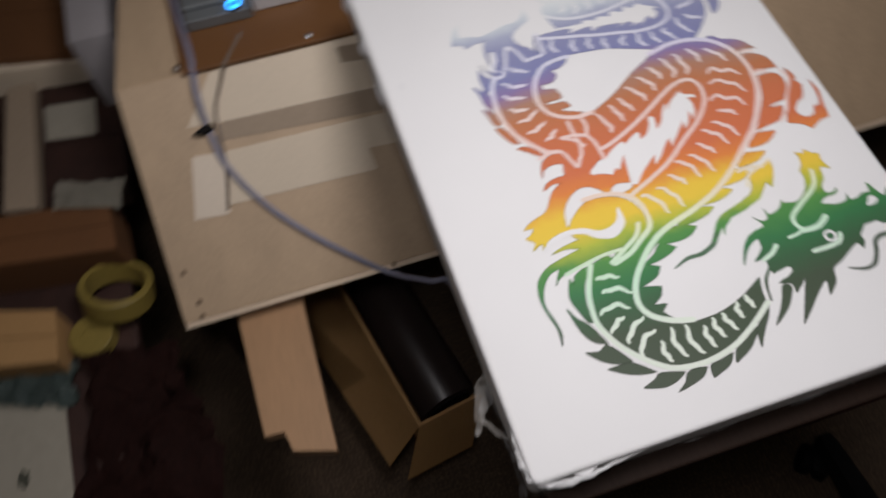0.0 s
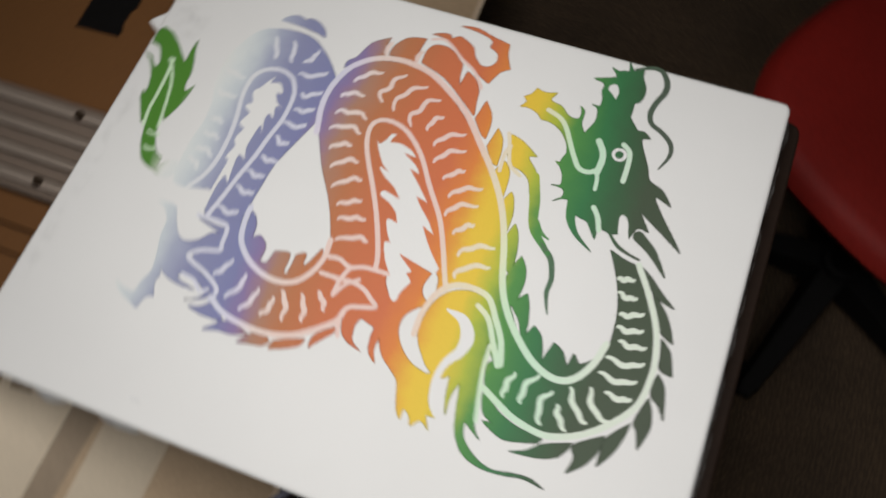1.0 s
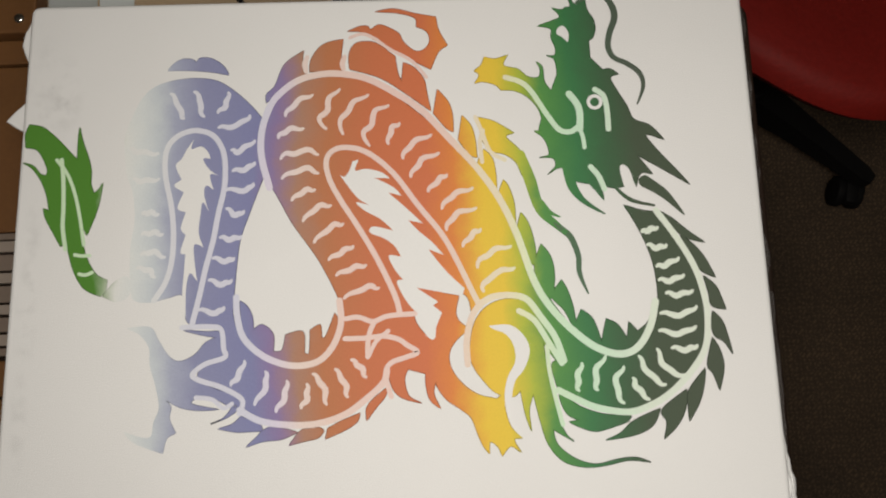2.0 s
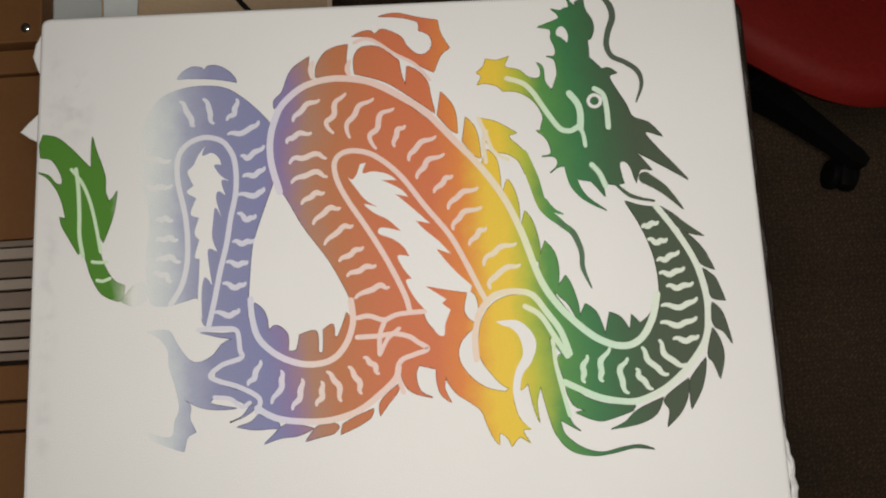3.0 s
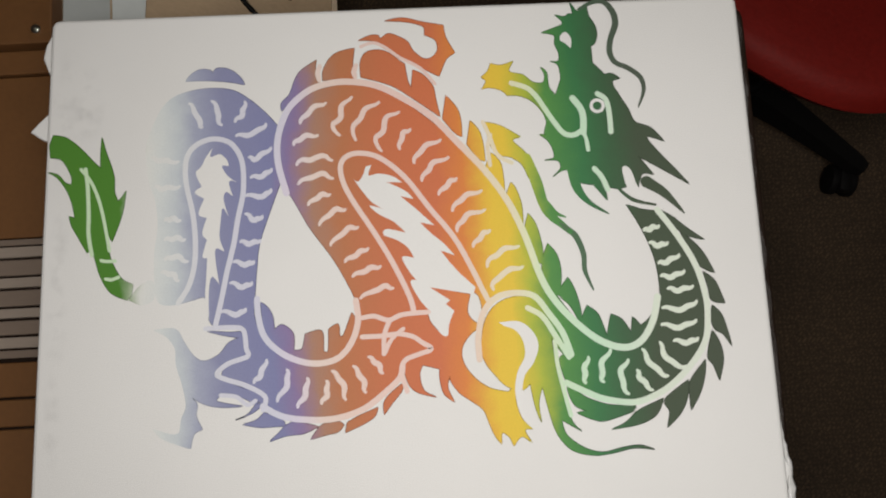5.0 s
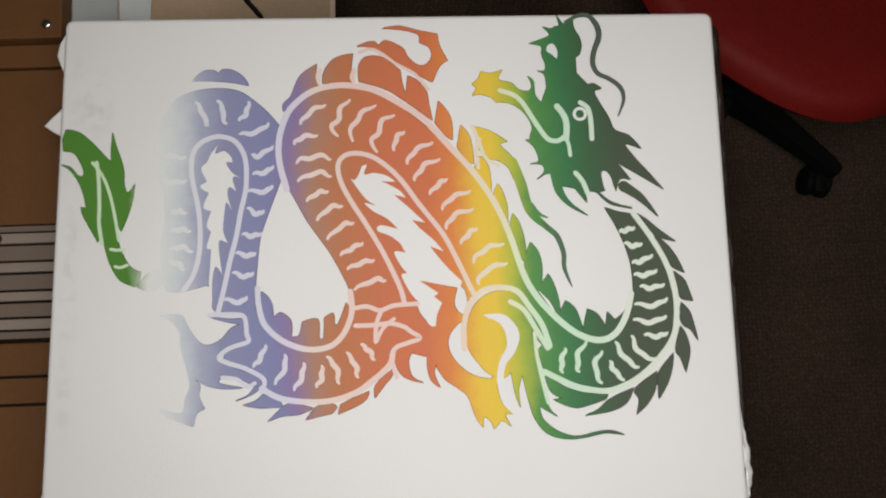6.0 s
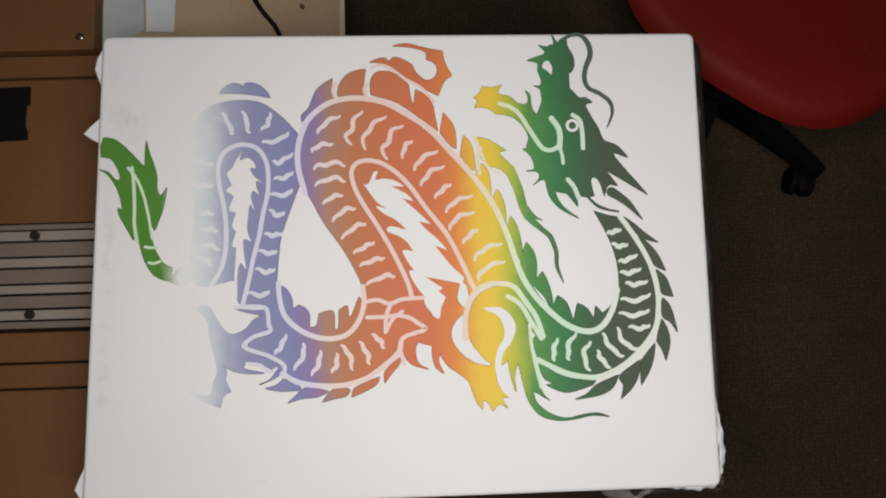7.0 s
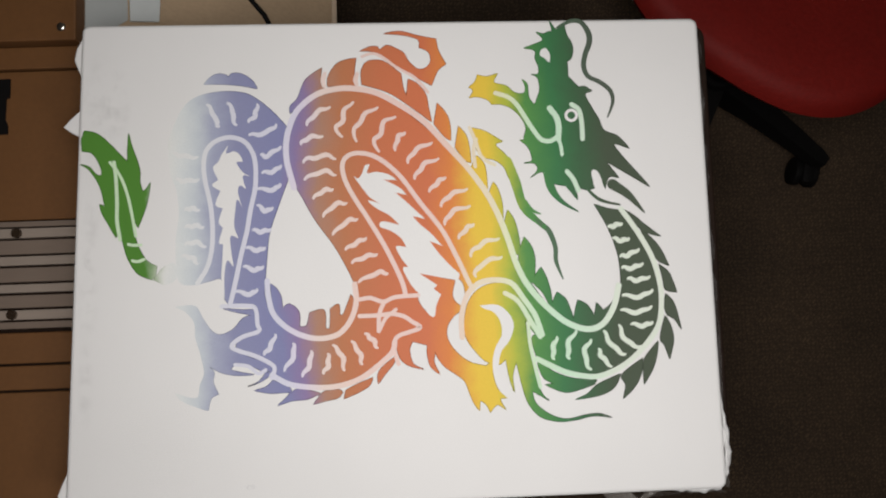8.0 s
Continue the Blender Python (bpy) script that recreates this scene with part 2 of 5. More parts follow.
def paint_material(name, share, dark=1.0, grey=0.0):
    """The rainbow along the canvas; share: how much of it covers the white."""
    m = mat(name, (0.5, 0.5, 0.5), 0.6, vary=0.06, scale=600, bump=0.12)
    nt = m.node_tree
    b = nt.nodes["Principled BSDF"]
    co = next(n for n in nt.nodes if n.bl_idname == "ShaderNodeTexCoord")
    scale = next(n for n in nt.nodes if n.bl_idname == "ShaderNodeVectorMath")
    wob = nt.nodes.new("ShaderNodeTexNoise")
    wob.inputs["Scale"].default_value, wob.inputs["Detail"].default_value = 9.0, 2
    nt.links.new(co.outputs["Object"], wob.inputs["Vector"])
    sep = nt.nodes.new("ShaderNodeSeparateXYZ")
    nt.links.new(co.outputs["Object"], sep.inputs["Vector"])
    along = nt.nodes.new("ShaderNodeMapRange")
    along.inputs["From Max"].default_value = 0.61
    nt.links.new(sep.outputs["X"], along.inputs["Value"])
    shift = nt.nodes.new("ShaderNodeMath")
    shift.operation = "MULTIPLY_ADD"
    shift.inputs[1].default_value = 0.05
    nt.links.new(wob.outputs["Fac"], shift.inputs[0])
    spray = nt.nodes.new("ShaderNodeTexNoise")
    spray.inputs["Scale"].default_value, spray.inputs["Detail"].default_value = 70.0, 5
    nt.links.new(co.outputs["Object"], spray.inputs["Vector"])
    patch = nt.nodes.new("ShaderNodeMath")
    patch.operation = "MULTIPLY_ADD"
    patch.inputs[1].default_value = 0.022
    nt.links.new(spray.outputs["Fac"], patch.inputs[0])
    nt.links.new(along.outputs["Result"], patch.inputs[2])
    nt.links.new(patch.outputs[0], shift.inputs[2])
    off = nt.nodes.new("ShaderNodeMath")
    off.operation = "SUBTRACT"
    off.inputs[1].default_value = 0.036
    nt.links.new(shift.outputs[0], off.inputs[0])
    ramp = nt.nodes.new("ShaderNodeValToRGB")
    els = ramp.color_ramp.elements
    while len(els) > 1:
        els.remove(els[0])
    bare = (0.705, 0.703, 0.699)
    for k, (p, c) in enumerate(RAINBOW):
        stop = els.new(p) if k else els[0]
        c = [a * (1 - grey) + g * grey for a, g in zip(c, (0.085, 0.105, 0.085))]
        top = max(c)
        k2 = dark + (1 - dark) * min(1.0, max(0.0, (min(c) - 0.2) / 0.3))
        thin = [a if share == 1 else b * a / top for a, b in zip(c, bare)]
        stop.position, stop.color = p, (*(k2 * (share * a + (1 - share) * b) for a, b in zip(thin, bare)), 1)
    nt.links.new(off.outputs[0], ramp.inputs["Fac"])
    nt.links.new(ramp.outputs["Color"], scale.inputs[0])
    b.inputs["Specular IOR Level"].default_value = 0.25
    return m


M_PAINT = paint_material("spray_paint", 1.0)
M_LINE = paint_material("oversprayed_line", 0.34)
M_THIN = paint_material("thin_grey_paint", 1.0, 1.0, 0.6)
M_EDGE_SHADE = paint_material("stencil_edge_shade", 1.0, 0.42)
M_RESERVE = mat("bare_canvas_line", (0.705, 0.703, 0.699), 0.75, vary=0.03, scale=700, bump=0.15, big=6)


def smooth_run(pts, closed, n=5):
    """A Catmull-Rom run through pts in millimetres; a point with a third number is a sharp corner."""
    out = []
    count = len(pts)
    for i in range(count if closed else count - 1):
        p1, p2 = pts[i], pts[(i + 1) % count]
        p0 = p1 if len(p1) > 2 else pts[i - 1] if closed or i else p1
        p3 = p2 if len(p2) > 2 else pts[(i + 2) % count] if closed or i + 2 < count else p2
        for k in range(n):
            t = k / n
            w = (-t + 2 * t * t - t ** 3, 2 - 5 * t * t + 3 * t ** 3, t + 4 * t * t - 3 * t ** 3, -t * t + t ** 3)
            out.append(Vector([sum(c * q[a] for c, q in zip(w, (p0, p1, p2, p3))) / 2000 for a in (0, 1)]))
    if not closed:
        out.append(Vector((pts[-1][0] / 1000, pts[-1][1] / 1000)))
    return out


def flat_bm(run, z):
    bm = bmesh.new()
    clean = [p for i, p in enumerate(run) if (p - run[i - 1]).length > 1e-5]
    vs = [bm.verts.new((p.x, p.y, z)) for p in clean]
    for a, b, c in geometry.tessellate_polygon([[Vector((p.x, p.y, 0)) for p in clean]]):
        if len({a, b, c}) == 3:
            try:
                bm.faces.new((vs[a], vs[b], vs[c]))
            except ValueError:
                pass
    for f in bm.faces:
        f.normal_update()
        if f.normal.z < 0:
            f.normal_flip()
    return bm


def ribbon_bm(run, widths, z):
    """A flat ribbon with rounded ends along run; widths in metres, spread evenly along it."""
    bm = bmesh.new()
    rows = []
    count = len(run)
    for i, p in enumerate(run):
        d = (run[min(i + 1, count - 1)] - run[max(i - 1, 0)]).normalized()
        side = Vector((-d.y, d.x))
        u = i / (count - 1) * (len(widths) - 1)
        k = min(int(u), len(widths) - 2)
        w = (widths[k] * (1 - u + k) + widths[k + 1] * (u - k)) / 2
        rows.append([bm.verts.new((*(p + side * w * s), z)) for s in (-1, 1)])
    for a, b in zip(rows, rows[1:]):
        bm.faces.new((a[0], b[0], b[1], a[1]))
    for p, w in ((run[0], widths[0] / 2), (run[-1], widths[-1] / 2)):
        bm.faces.new([bm.verts.new((p.x + w * math.cos(a * math.pi / 6), p.y + w * math.sin(a * math.pi / 6), z + 2e-5)) for a in range(12)])
    return bm


def art(name, bm, material, label=""):
    me = bpy.data.meshes.new(name)
    bm.to_mesh(me)
    bm.free()
    me.materials.append(material)
    ob = new(name, me)
    ob.parent = painting
    if label:
        ob["label"] = label
    return ob


layer = [0]


def painted(name, pts):
    """A sprayed shape, darkened along the stencil's edge for the relief's thin shadow."""
    layer[0] += 1
    run = smooth_run(pts, True)
    bm = flat_bm(run, CANVAS_TOP + 0.00020 + 2e-6 * layer[0])
    area = sum(run[i - 1].x * p.y - p.x * run[i - 1].y for i, p in enumerate(run))
    ring = []
    for i, p in enumerate(run):
        d = (run[(i + 1) % len(run)] - run[i - 1]).normalized()
        out = Vector((d.y, -d.x)) * (0.0006 if area > 0 else -0.0006)
        ring.append([bm.verts.new((*(p + out * s), CANVAS_TOP + 0.00012 + 1e-6 * layer[0])) for s in (-1, 1)])
    for i in range(len(ring)):
        f = bm.faces.new((ring[i - 1][0], ring[i - 1][1], ring[i][1], ring[i][0]))
        f.material_index = 1
        f.normal_update()
        if f.normal.z < 0:
            f.normal_flip()
    ob = art(name, bm, M_PAINT)
    ob.data.materials.append(M_EDGE_SHADE)


def brushed(name, pts, widths):
    layer[0] += 1
    art(name, ribbon_bm(smooth_run(pts, False), [w / 1000 for w in widths], CANVAS_TOP + 0.00020 + 2e-6 * layer[0]), M_THIN if name == "whisker" else M_PAINT)


def reserved(name, pts):
    layer[0] += 1
    art(name, flat_bm(smooth_run(pts, True), CANVAS_TOP + 0.00050 + 2e-6 * layer[0]), M_RESERVE)


def reserved_line(name, pts, width, taper=1.0, wave=0.0):
    layer[0] += 1
    w = width / 1000
    run = smooth_run(pts, False, 6)
    if wave:
        last = len(run) - 1
        side = [(run[min(i + 1, last)] - run[max(i - 1, 0)]).normalized() for i in range(last + 1)]
        run = [p + Vector((-d.y, d.x)) * wave / 1000 * math.sin(i / last * 4.1 * math.pi) for i, (p, d) in enumerate(zip(run, side))]
    art(name, ribbon_bm(run, [w * taper, w, w, w * taper], CANVAS_TOP + 0.00050 + 2e-6 * layer[0]), M_LINE)


def reserved_ring(name, at, radius, width):
    bm = bmesh.new()
    ring = [[bm.verts.new((at[0] / 1000 + (radius - s * width) / 1000 * math.cos(a * math.pi / 14), at[1] / 1000 + (radius - s * width) / 1000 * math.sin(a * math.pi / 14), CANVAS_TOP + 0.0009)) for s in (0, 1)] for a in range(28)]
    for a in range(28):
        b = (a + 1) % 28
        bm.faces.new((ring[a][0], ring[b][0], ring[b][1], ring[a][1]))
    art(name, bm, M_RESERVE)


painting = thing("canvas_painting", "white stretched canvas with a rainbow stencilled dragon, on an added dark table", "painting")
art("canvas", canvas_bm(), M_CANVAS)
painted("tail", [(-2.0, 357.0, 1), (1.0, 366.0, 1), (13.0, 363.0), (25.0, 353.0), (37.0, 340.0), (43.0, 334.0, 1), (43.0, 348.0), (44.0, 362.0, 1), (47.0, 350.0), (52.0, 336.0), (55.0, 324.0), (55.0, 313.0), (58.0, 304.0, 1), (62.0, 308.0), (65.0, 313.0, 1), (63.0, 298.0), (59.0, 284.0), (53.0, 269.0, 1), (49.0, 276.0), (51.0, 258.0), (55.0, 247.0), (62.0, 236.0), (71.0, 231.0, 1), (70.0, 222.0, 1), (66.0, 218.0, 1), (52.0, 225.0)] + [(43.0, 240.0), (39.0, 253.0), (35.0, 265.0), (32.0, 260.0, 1), (24.0, 274.0), (18.0, 285.0), (16.0, 293.0, 1), (21.0, 291.0, 1), (18.0, 305.0), (13.0, 317.0), (5.0, 328.0), (-3.0, 333.0, 1), (6.0, 330.0), (12.0, 323.0), (17.0, 321.0, 1), (18.0, 326.0), (14.0, 336.0), (8.0, 344.0), (-1.0, 346.0, 1)])
painted("tail_tip", [(68.0, 218.0, 1), (77.0, 229.0), (87.0, 233.0), (90.0, 223.0), (87.0, 216.0), (78.0, 213.0, 1)])
painted("back_fin", [(118.0, 409.0, 1), (123.0, 415.0), (131.0, 419.0), (139.0, 418.0), (142.0, 415.0, 1), (145.0, 419.0), (153.0, 419.0), (161.0, 415.0), (167.0, 409.0), (170.0, 403.0, 1), (157.0, 406.0), (143.0, 408.0), (128.0, 409.0)])
painted("rear_coil", [(93.0, 215.0), (90.0, 234.0), (90.0, 257.0), (93.0, 280.0), (91.0, 303.0), (85.0, 321.0), (83.0, 350.0), (88.0, 367.0), (97.0, 385.0), (108.0, 395.0), (125.0, 400.0), (143.0, 401.0), (160.0, 398.0), (174.0, 389.0), (187.0, 377.0), (198.0, 364.0, 1), (198.0, 349.0), (199.0, 329.0), (199.0, 312.0, 1), (189.0, 286.0), (180.0, 260.0), (177.0, 237.0), (175.0, 214.0), (174.0, 198.0), (177.0, 183.0, 1), (158.0, 190.0)] + [(141.0, 192.0), (136.0, 197.0, 1), (133.0, 216.0), (122.0, 215.0), (107.0, 212.0)])
painted("middle_coil", [(201.4, 308.3, 1), (197.0, 329.0), (197.0, 352.0), (205.0, 373.0), (223.0, 390.0), (247.0, 397.0), (270.0, 398.0), (299.0, 387.0), (324.0, 368.0), (350.0, 344.0), (372.0, 319.0), (391.0, 292.0), (404.0, 265.0), (416.4, 232.5), (426.6, 210.8, 1), (410.0, 204.0), (390.0, 207.0), (376.0, 199.0, 1), (368.0, 191.0, 1), (363.0, 208.0), (339.0, 209.0), (323.0, 195.0, 1), (313.0, 193.0, 1), (287.0, 185.0), (264.0, 186.0, 1), (261.0, 206.0)] + [(254.0, 223.0), (242.1, 244.9), (223.5, 272.0), (209.6, 298.0)])
painted("belly", [(174.0, 200.0, 1), (177.0, 189.0), (186.0, 175.0), (200.0, 163.0), (216.0, 157.0), (233.0, 156.0), (247.0, 161.0), (258.0, 173.0), (262.0, 189.0), (261.0, 206.0, 1), (288.0, 199.0), (313.0, 196.0, 1), (321.0, 176.0), (312.0, 159.0), (296.0, 142.0), (280.0, 127.0), (263.0, 116.0), (241.0, 110.0), (218.0, 110.0), (196.0, 114.0), (182.0, 120.0, 1), (169.0, 136.0), (146.0, 149.0, 1), (149.0, 156.0), (169.0, 164.0, 1), (168.0, 181.0)] + [(166.0, 189.0, 1)])
painted("neck_coil", [(412.0, 241.0, 1), (426.6, 210.8), (439.6, 189.6), (455.2, 171.5), (472.5, 159.4), (490.1, 155.5), (506.1, 164.4), (517.5, 184.5, 1), (519.1, 202.9), (518.0, 223.0), (514.0, 240.0), (507.0, 258.0), (497.0, 277.0, 1), (511.0, 272.0), (524.0, 270.0, 1), (538.0, 248.0), (551.0, 222.0), (557.0, 196.0), (557.0, 176.0), (553.0, 157.0), (540.0, 139.0), (522.0, 124.0), (505.0, 114.0), (488.0, 111.0), (465.0, 114.0), (449.0, 121.0)] + [(434.0, 129.0, 1), (430.0, 149.0), (438.0, 155.0), (433.0, 172.0), (423.4, 188.4), (404.0, 204.0, 1)])
painted("front_leg", [(324.0, 215.0, 1), (345.0, 210.0), (358.0, 207.0, 1), (355.0, 194.0), (358.0, 186.0), (366.0, 180.0, 1), (356.0, 173.0), (349.0, 163.0), (349.0, 151.0), (357.0, 138.0), (370.0, 128.0), (385.0, 124.0, 1), (392.0, 128.0), (391.0, 117.0), (395.0, 102.0), (404.0, 93.0, 1), (397.0, 92.0), (402.0, 82.0, 1), (394.0, 87.0), (387.0, 80.0, 1), (384.0, 87.0), (378.0, 91.0), (377.0, 82.0, 1), (372.0, 89.0), (368.0, 99.0), (364.0, 110.0)] + [(356.0, 117.0), (345.0, 125.0), (338.0, 135.0), (337.0, 140.0, 1), (335.0, 130.0), (340.0, 118.0, 1), (332.0, 125.0), (329.0, 136.0), (329.0, 146.0, 1), (315.0, 150.0, 1), (312.0, 142.0), (315.0, 129.0), (325.0, 123.0, 1), (311.0, 127.0), (303.0, 134.0), (299.0, 147.0, 1), (312.0, 159.0), (292.0, 160.0), (287.0, 177.0), (293.0, 191.0), (321.0, 194.0, 1), (323.0, 186.0), (330.0, 177.0), (337.0, 173.0, 1), (339.0, 183.0), (344.0, 194.0, 1)] + [(337.0, 200.0, 1), (341.0, 203.0, 1), (332.0, 208.0)])
painted("thigh", [(365.0, 160.0), (368.0, 180.0), (376.0, 194.0), (390.0, 202.0), (407.0, 202.0), (418.7, 191.7), (430.0, 176.0), (437.0, 159.0), (437.0, 149.0, 1), (431.0, 156.0), (424.0, 167.0, 1), (426.0, 150.0), (430.0, 127.0), (433.0, 108.0), (438.0, 95.0), (444.0, 89.0, 1), (434.0, 95.0), (428.0, 99.0, 1), (431.0, 87.0), (444.0, 76.0), (460.0, 71.0), (477.0, 74.0), (491.0, 75.0), (503.0, 71.0, 1), (486.0, 73.0), (469.0, 70.0)] + [(452.0, 69.0), (435.0, 74.0), (424.0, 87.0), (419.0, 103.0), (414.0, 127.0, 1), (410.0, 114.0), (411.0, 98.0, 1), (407.0, 111.0), (404.0, 130.0, 1), (397.0, 125.0), (384.0, 129.0), (374.0, 140.0), (368.0, 149.0)])
painted("hind_leg", [(134.0, 188.0, 1), (152.0, 186.0), (164.0, 185.0), (166.0, 173.0), (168.0, 164.0, 1), (149.0, 156.0), (142.0, 151.0), (146.0, 147.0), (163.0, 139.0), (180.0, 133.0, 1), (174.0, 124.0, 1), (163.0, 131.0), (145.0, 134.0, 1), (142.0, 129.0), (163.0, 124.0, 1), (146.0, 124.0), (132.0, 127.0), (121.0, 133.0, 1), (125.0, 127.0), (124.0, 118.0), (129.0, 107.0, 1), (122.0, 103.0), (119.0, 92.0, 1), (113.0, 94.0), (96.0, 101.0), (88.0, 109.0, 1)] + [(102.0, 104.0), (110.0, 105.0), (112.0, 116.0), (116.0, 127.0), (113.0, 144.0), (108.0, 161.0), (107.0, 175.0), (99.0, 186.0), (89.0, 191.0, 1), (107.0, 191.0), (114.0, 180.0), (123.0, 167.0), (132.0, 163.0), (144.0, 168.0), (152.0, 177.0), (161.0, 181.0, 1), (147.0, 184.0)])
painted("head", [(477.0, 460.0, 1), (478.0, 450.0), (483.0, 440.0), (484.0, 431.0), (481.0, 423.0), (476.0, 420.0), (476.0, 409.0), (475.0, 402.0), (481.0, 391.0), (487.0, 394.0), (494.0, 395.0), (501.0, 390.0, 1), (494.0, 387.0), (499.0, 375.0), (506.0, 362.0), (511.0, 350.0), (524.0, 344.0), (535.0, 331.0, 1), (520.0, 336.0), (528.0, 323.0), (542.0, 306.0), (553.0, 292.0, 1), (533.0, 305.0), (511.0, 319.0, 1), (523.0, 302.0, 1), (513.0, 303.0)] + [(508.0, 290.0, 1), (501.0, 293.0), (492.0, 291.0, 1), (479.0, 294.0), (460.0, 298.0, 1), (451.0, 309.0), (444.0, 310.0), (436.0, 305.0, 1), (443.0, 312.0), (441.0, 319.0), (430.0, 320.0, 1), (438.0, 322.0), (437.0, 331.0), (433.0, 338.0), (427.0, 343.0, 1), (434.0, 344.0), (434.0, 354.0)])
painted("head_b", [(434.0, 354.0, 1), (437.0, 331.0, 1), (470.0, 320.0, 1), (472.0, 356.0, 1), (444.0, 377.0, 1), (438.0, 386.0), (437.0, 399.0), (432.0, 404.0, 1), (435.0, 397.0), (433.0, 390.0), (424.0, 391.0), (416.0, 398.0), (404.0, 402.0), (408.0, 411.0, 1), (397.0, 408.0), (388.0, 410.0, 1), (385.0, 403.0), (379.0, 398.0, 1), (383.0, 394.0), (379.0, 387.0, 1), (386.0, 388.0), (396.0, 385.0), (401.0, 380.0, 1), (412.0, 379.0), (423.0, 373.0), (431.0, 363.0)])
painted("snout", [(472.0, 356.0, 1), (451.0, 367.0, 1), (449.0, 383.0), (449.0, 398.0), (447.0, 406.0), (441.0, 409.0, 1), (448.0, 409.0), (449.0, 416.0), (446.0, 425.0), (446.0, 433.0), (435.0, 436.0, 1), (447.0, 440.0), (454.0, 443.0), (453.0, 447.0), (448.0, 452.0, 1), (456.0, 450.0), (460.0, 452.0), (464.0, 453.0), (462.0, 463.0, 1), (469.0, 454.0), (477.0, 460.0, 1), (478.0, 409.0, 1)])
painted("cheek", [(434.0, 354.0, 1), (470.0, 320.0, 1), (490.0, 320.0, 1), (491.0, 391.0, 1), (475.0, 409.0, 1), (451.0, 367.0, 1), (443.0, 375.0, 1), (438.0, 386.0, 1)])
painted("fin", [(202.0, 377.0, 1), (202.0, 384.0), (207.0, 389.0, 1), (210.0, 393.0), (218.0, 411.0), (234.0, 422.0, 1), (233.0, 413.0), (236.0, 401.0, 1), (221.0, 393.0), (209.0, 383.0)])
painted("fin", [(239.0, 403.0, 1), (240.0, 413.0), (247.0, 424.0), (256.0, 429.0), (268.0, 431.0, 1), (266.0, 415.0), (268.0, 403.0, 1), (253.0, 403.0)])
painted("fin", [(273.0, 404.0, 1), (273.0, 418.0), (279.0, 427.0), (291.0, 428.0), (300.0, 424.0), (308.0, 417.0), (312.0, 414.0, 1), (314.0, 399.0), (317.0, 391.0, 1), (319.0, 408.0, 1), (328.0, 403.0), (336.0, 392.0), (338.0, 380.0), (341.0, 364.0, 1), (322.0, 379.0), (299.0, 395.0)])
painted("upper_claw", [(272.0, 438.0, 1), (282.0, 442.0), (289.0, 442.0), (292.0, 439.0), (299.0, 443.0), (309.0, 439.0), (316.0, 434.0), (320.0, 426.0), (329.0, 418.0), (337.0, 419.0), (342.0, 426.0), (340.0, 435.0), (331.0, 440.0, 1), (330.0, 448.0), (315.0, 453.0), (296.0, 455.0, 1), (312.0, 457.0), (330.0, 452.0), (348.0, 448.0, 1), (350.0, 436.0), (357.0, 422.0, 1), (349.0, 416.0), (342.0, 401.0, 1), (328.0, 409.0), (316.0, 417.0), (304.0, 424.0)] + [(294.0, 430.0), (284.0, 437.0)])
painted("fin", [(347.0, 383.0, 1), (356.0, 371.0), (359.0, 359.0), (359.0, 345.0, 1), (353.0, 349.0), (343.0, 362.0, 1)])
painted("fin", [(367.0, 359.0, 1), (374.0, 350.0), (377.0, 338.0), (378.0, 322.0, 1), (372.0, 325.0), (363.0, 338.0, 1)])
painted("fin", [(384.0, 329.0, 1), (391.0, 320.0), (393.0, 305.0), (393.0, 292.0, 1), (385.0, 301.0), (378.0, 315.0)])
painted("fin", [(399.0, 302.0, 1), (403.0, 296.0), (407.0, 281.0), (407.0, 262.0, 1), (402.0, 269.0), (394.0, 286.0)])
painted("fin", [(412.0, 274.0, 1), (418.0, 264.0), (422.0, 246.0), (422.1, 231.2, 1), (418.2, 231.3), (412.0, 247.0), (408.0, 258.0)])
painted("fin", [(427.0, 247.0, 1), (434.0, 237.0), (436.6, 222.7), (434.5, 202.5, 1), (430.6, 203.7), (422.4, 217.8), (421.1, 231.2)])
painted("fin", [(442.0, 217.0, 1), (446.6, 207.6), (450.3, 193.2), (451.2, 181.7, 1), (451.1, 174.4), (442.9, 191.8), (433.7, 203.7)])
painted("fin", [(456.4, 192.3, 1), (464.6, 185.4), (469.0, 173.9), (471.2, 165.1, 1), (469.1, 160.8), (459.5, 168.4), (450.0, 176.4)])
painted("fin", [(476.0, 184.0, 1), (485.0, 179.0), (492.2, 166.9, 1), (489.1, 156.5), (478.6, 160.3), (471.1, 162.8)])
painted("fin", [(494.0, 181.0, 1), (500.5, 173.3, 1), (508.9, 179.8), (514.1, 190.9, 1), (513.4, 179.4), (503.0, 163.3), (491.1, 156.5)])
painted("fin", [(524.0, 272.0, 1), (536.0, 264.0), (547.0, 254.0), (561.0, 243.0, 1), (547.0, 247.0), (539.0, 253.0), (530.0, 264.0)])
painted("fin", [(541.0, 251.0, 1), (552.0, 241.0), (560.0, 230.0), (567.0, 214.0, 1), (557.0, 219.0), (550.0, 228.0)])
painted("fin", [(557.0, 216.0, 1), (566.0, 208.0), (570.0, 198.0), (573.0, 188.0, 1), (562.0, 191.0), (560.0, 202.0)])
painted("fin", [(562.0, 187.0, 1), (569.0, 179.0), (573.0, 164.0), (575.0, 152.0, 1), (569.0, 162.0), (562.0, 167.0), (560.0, 176.0)])
painted("fin", [(560.0, 166.0, 1), (565.0, 156.0), (567.0, 142.0), (562.0, 124.0, 1), (558.0, 137.0), (554.0, 145.0)])
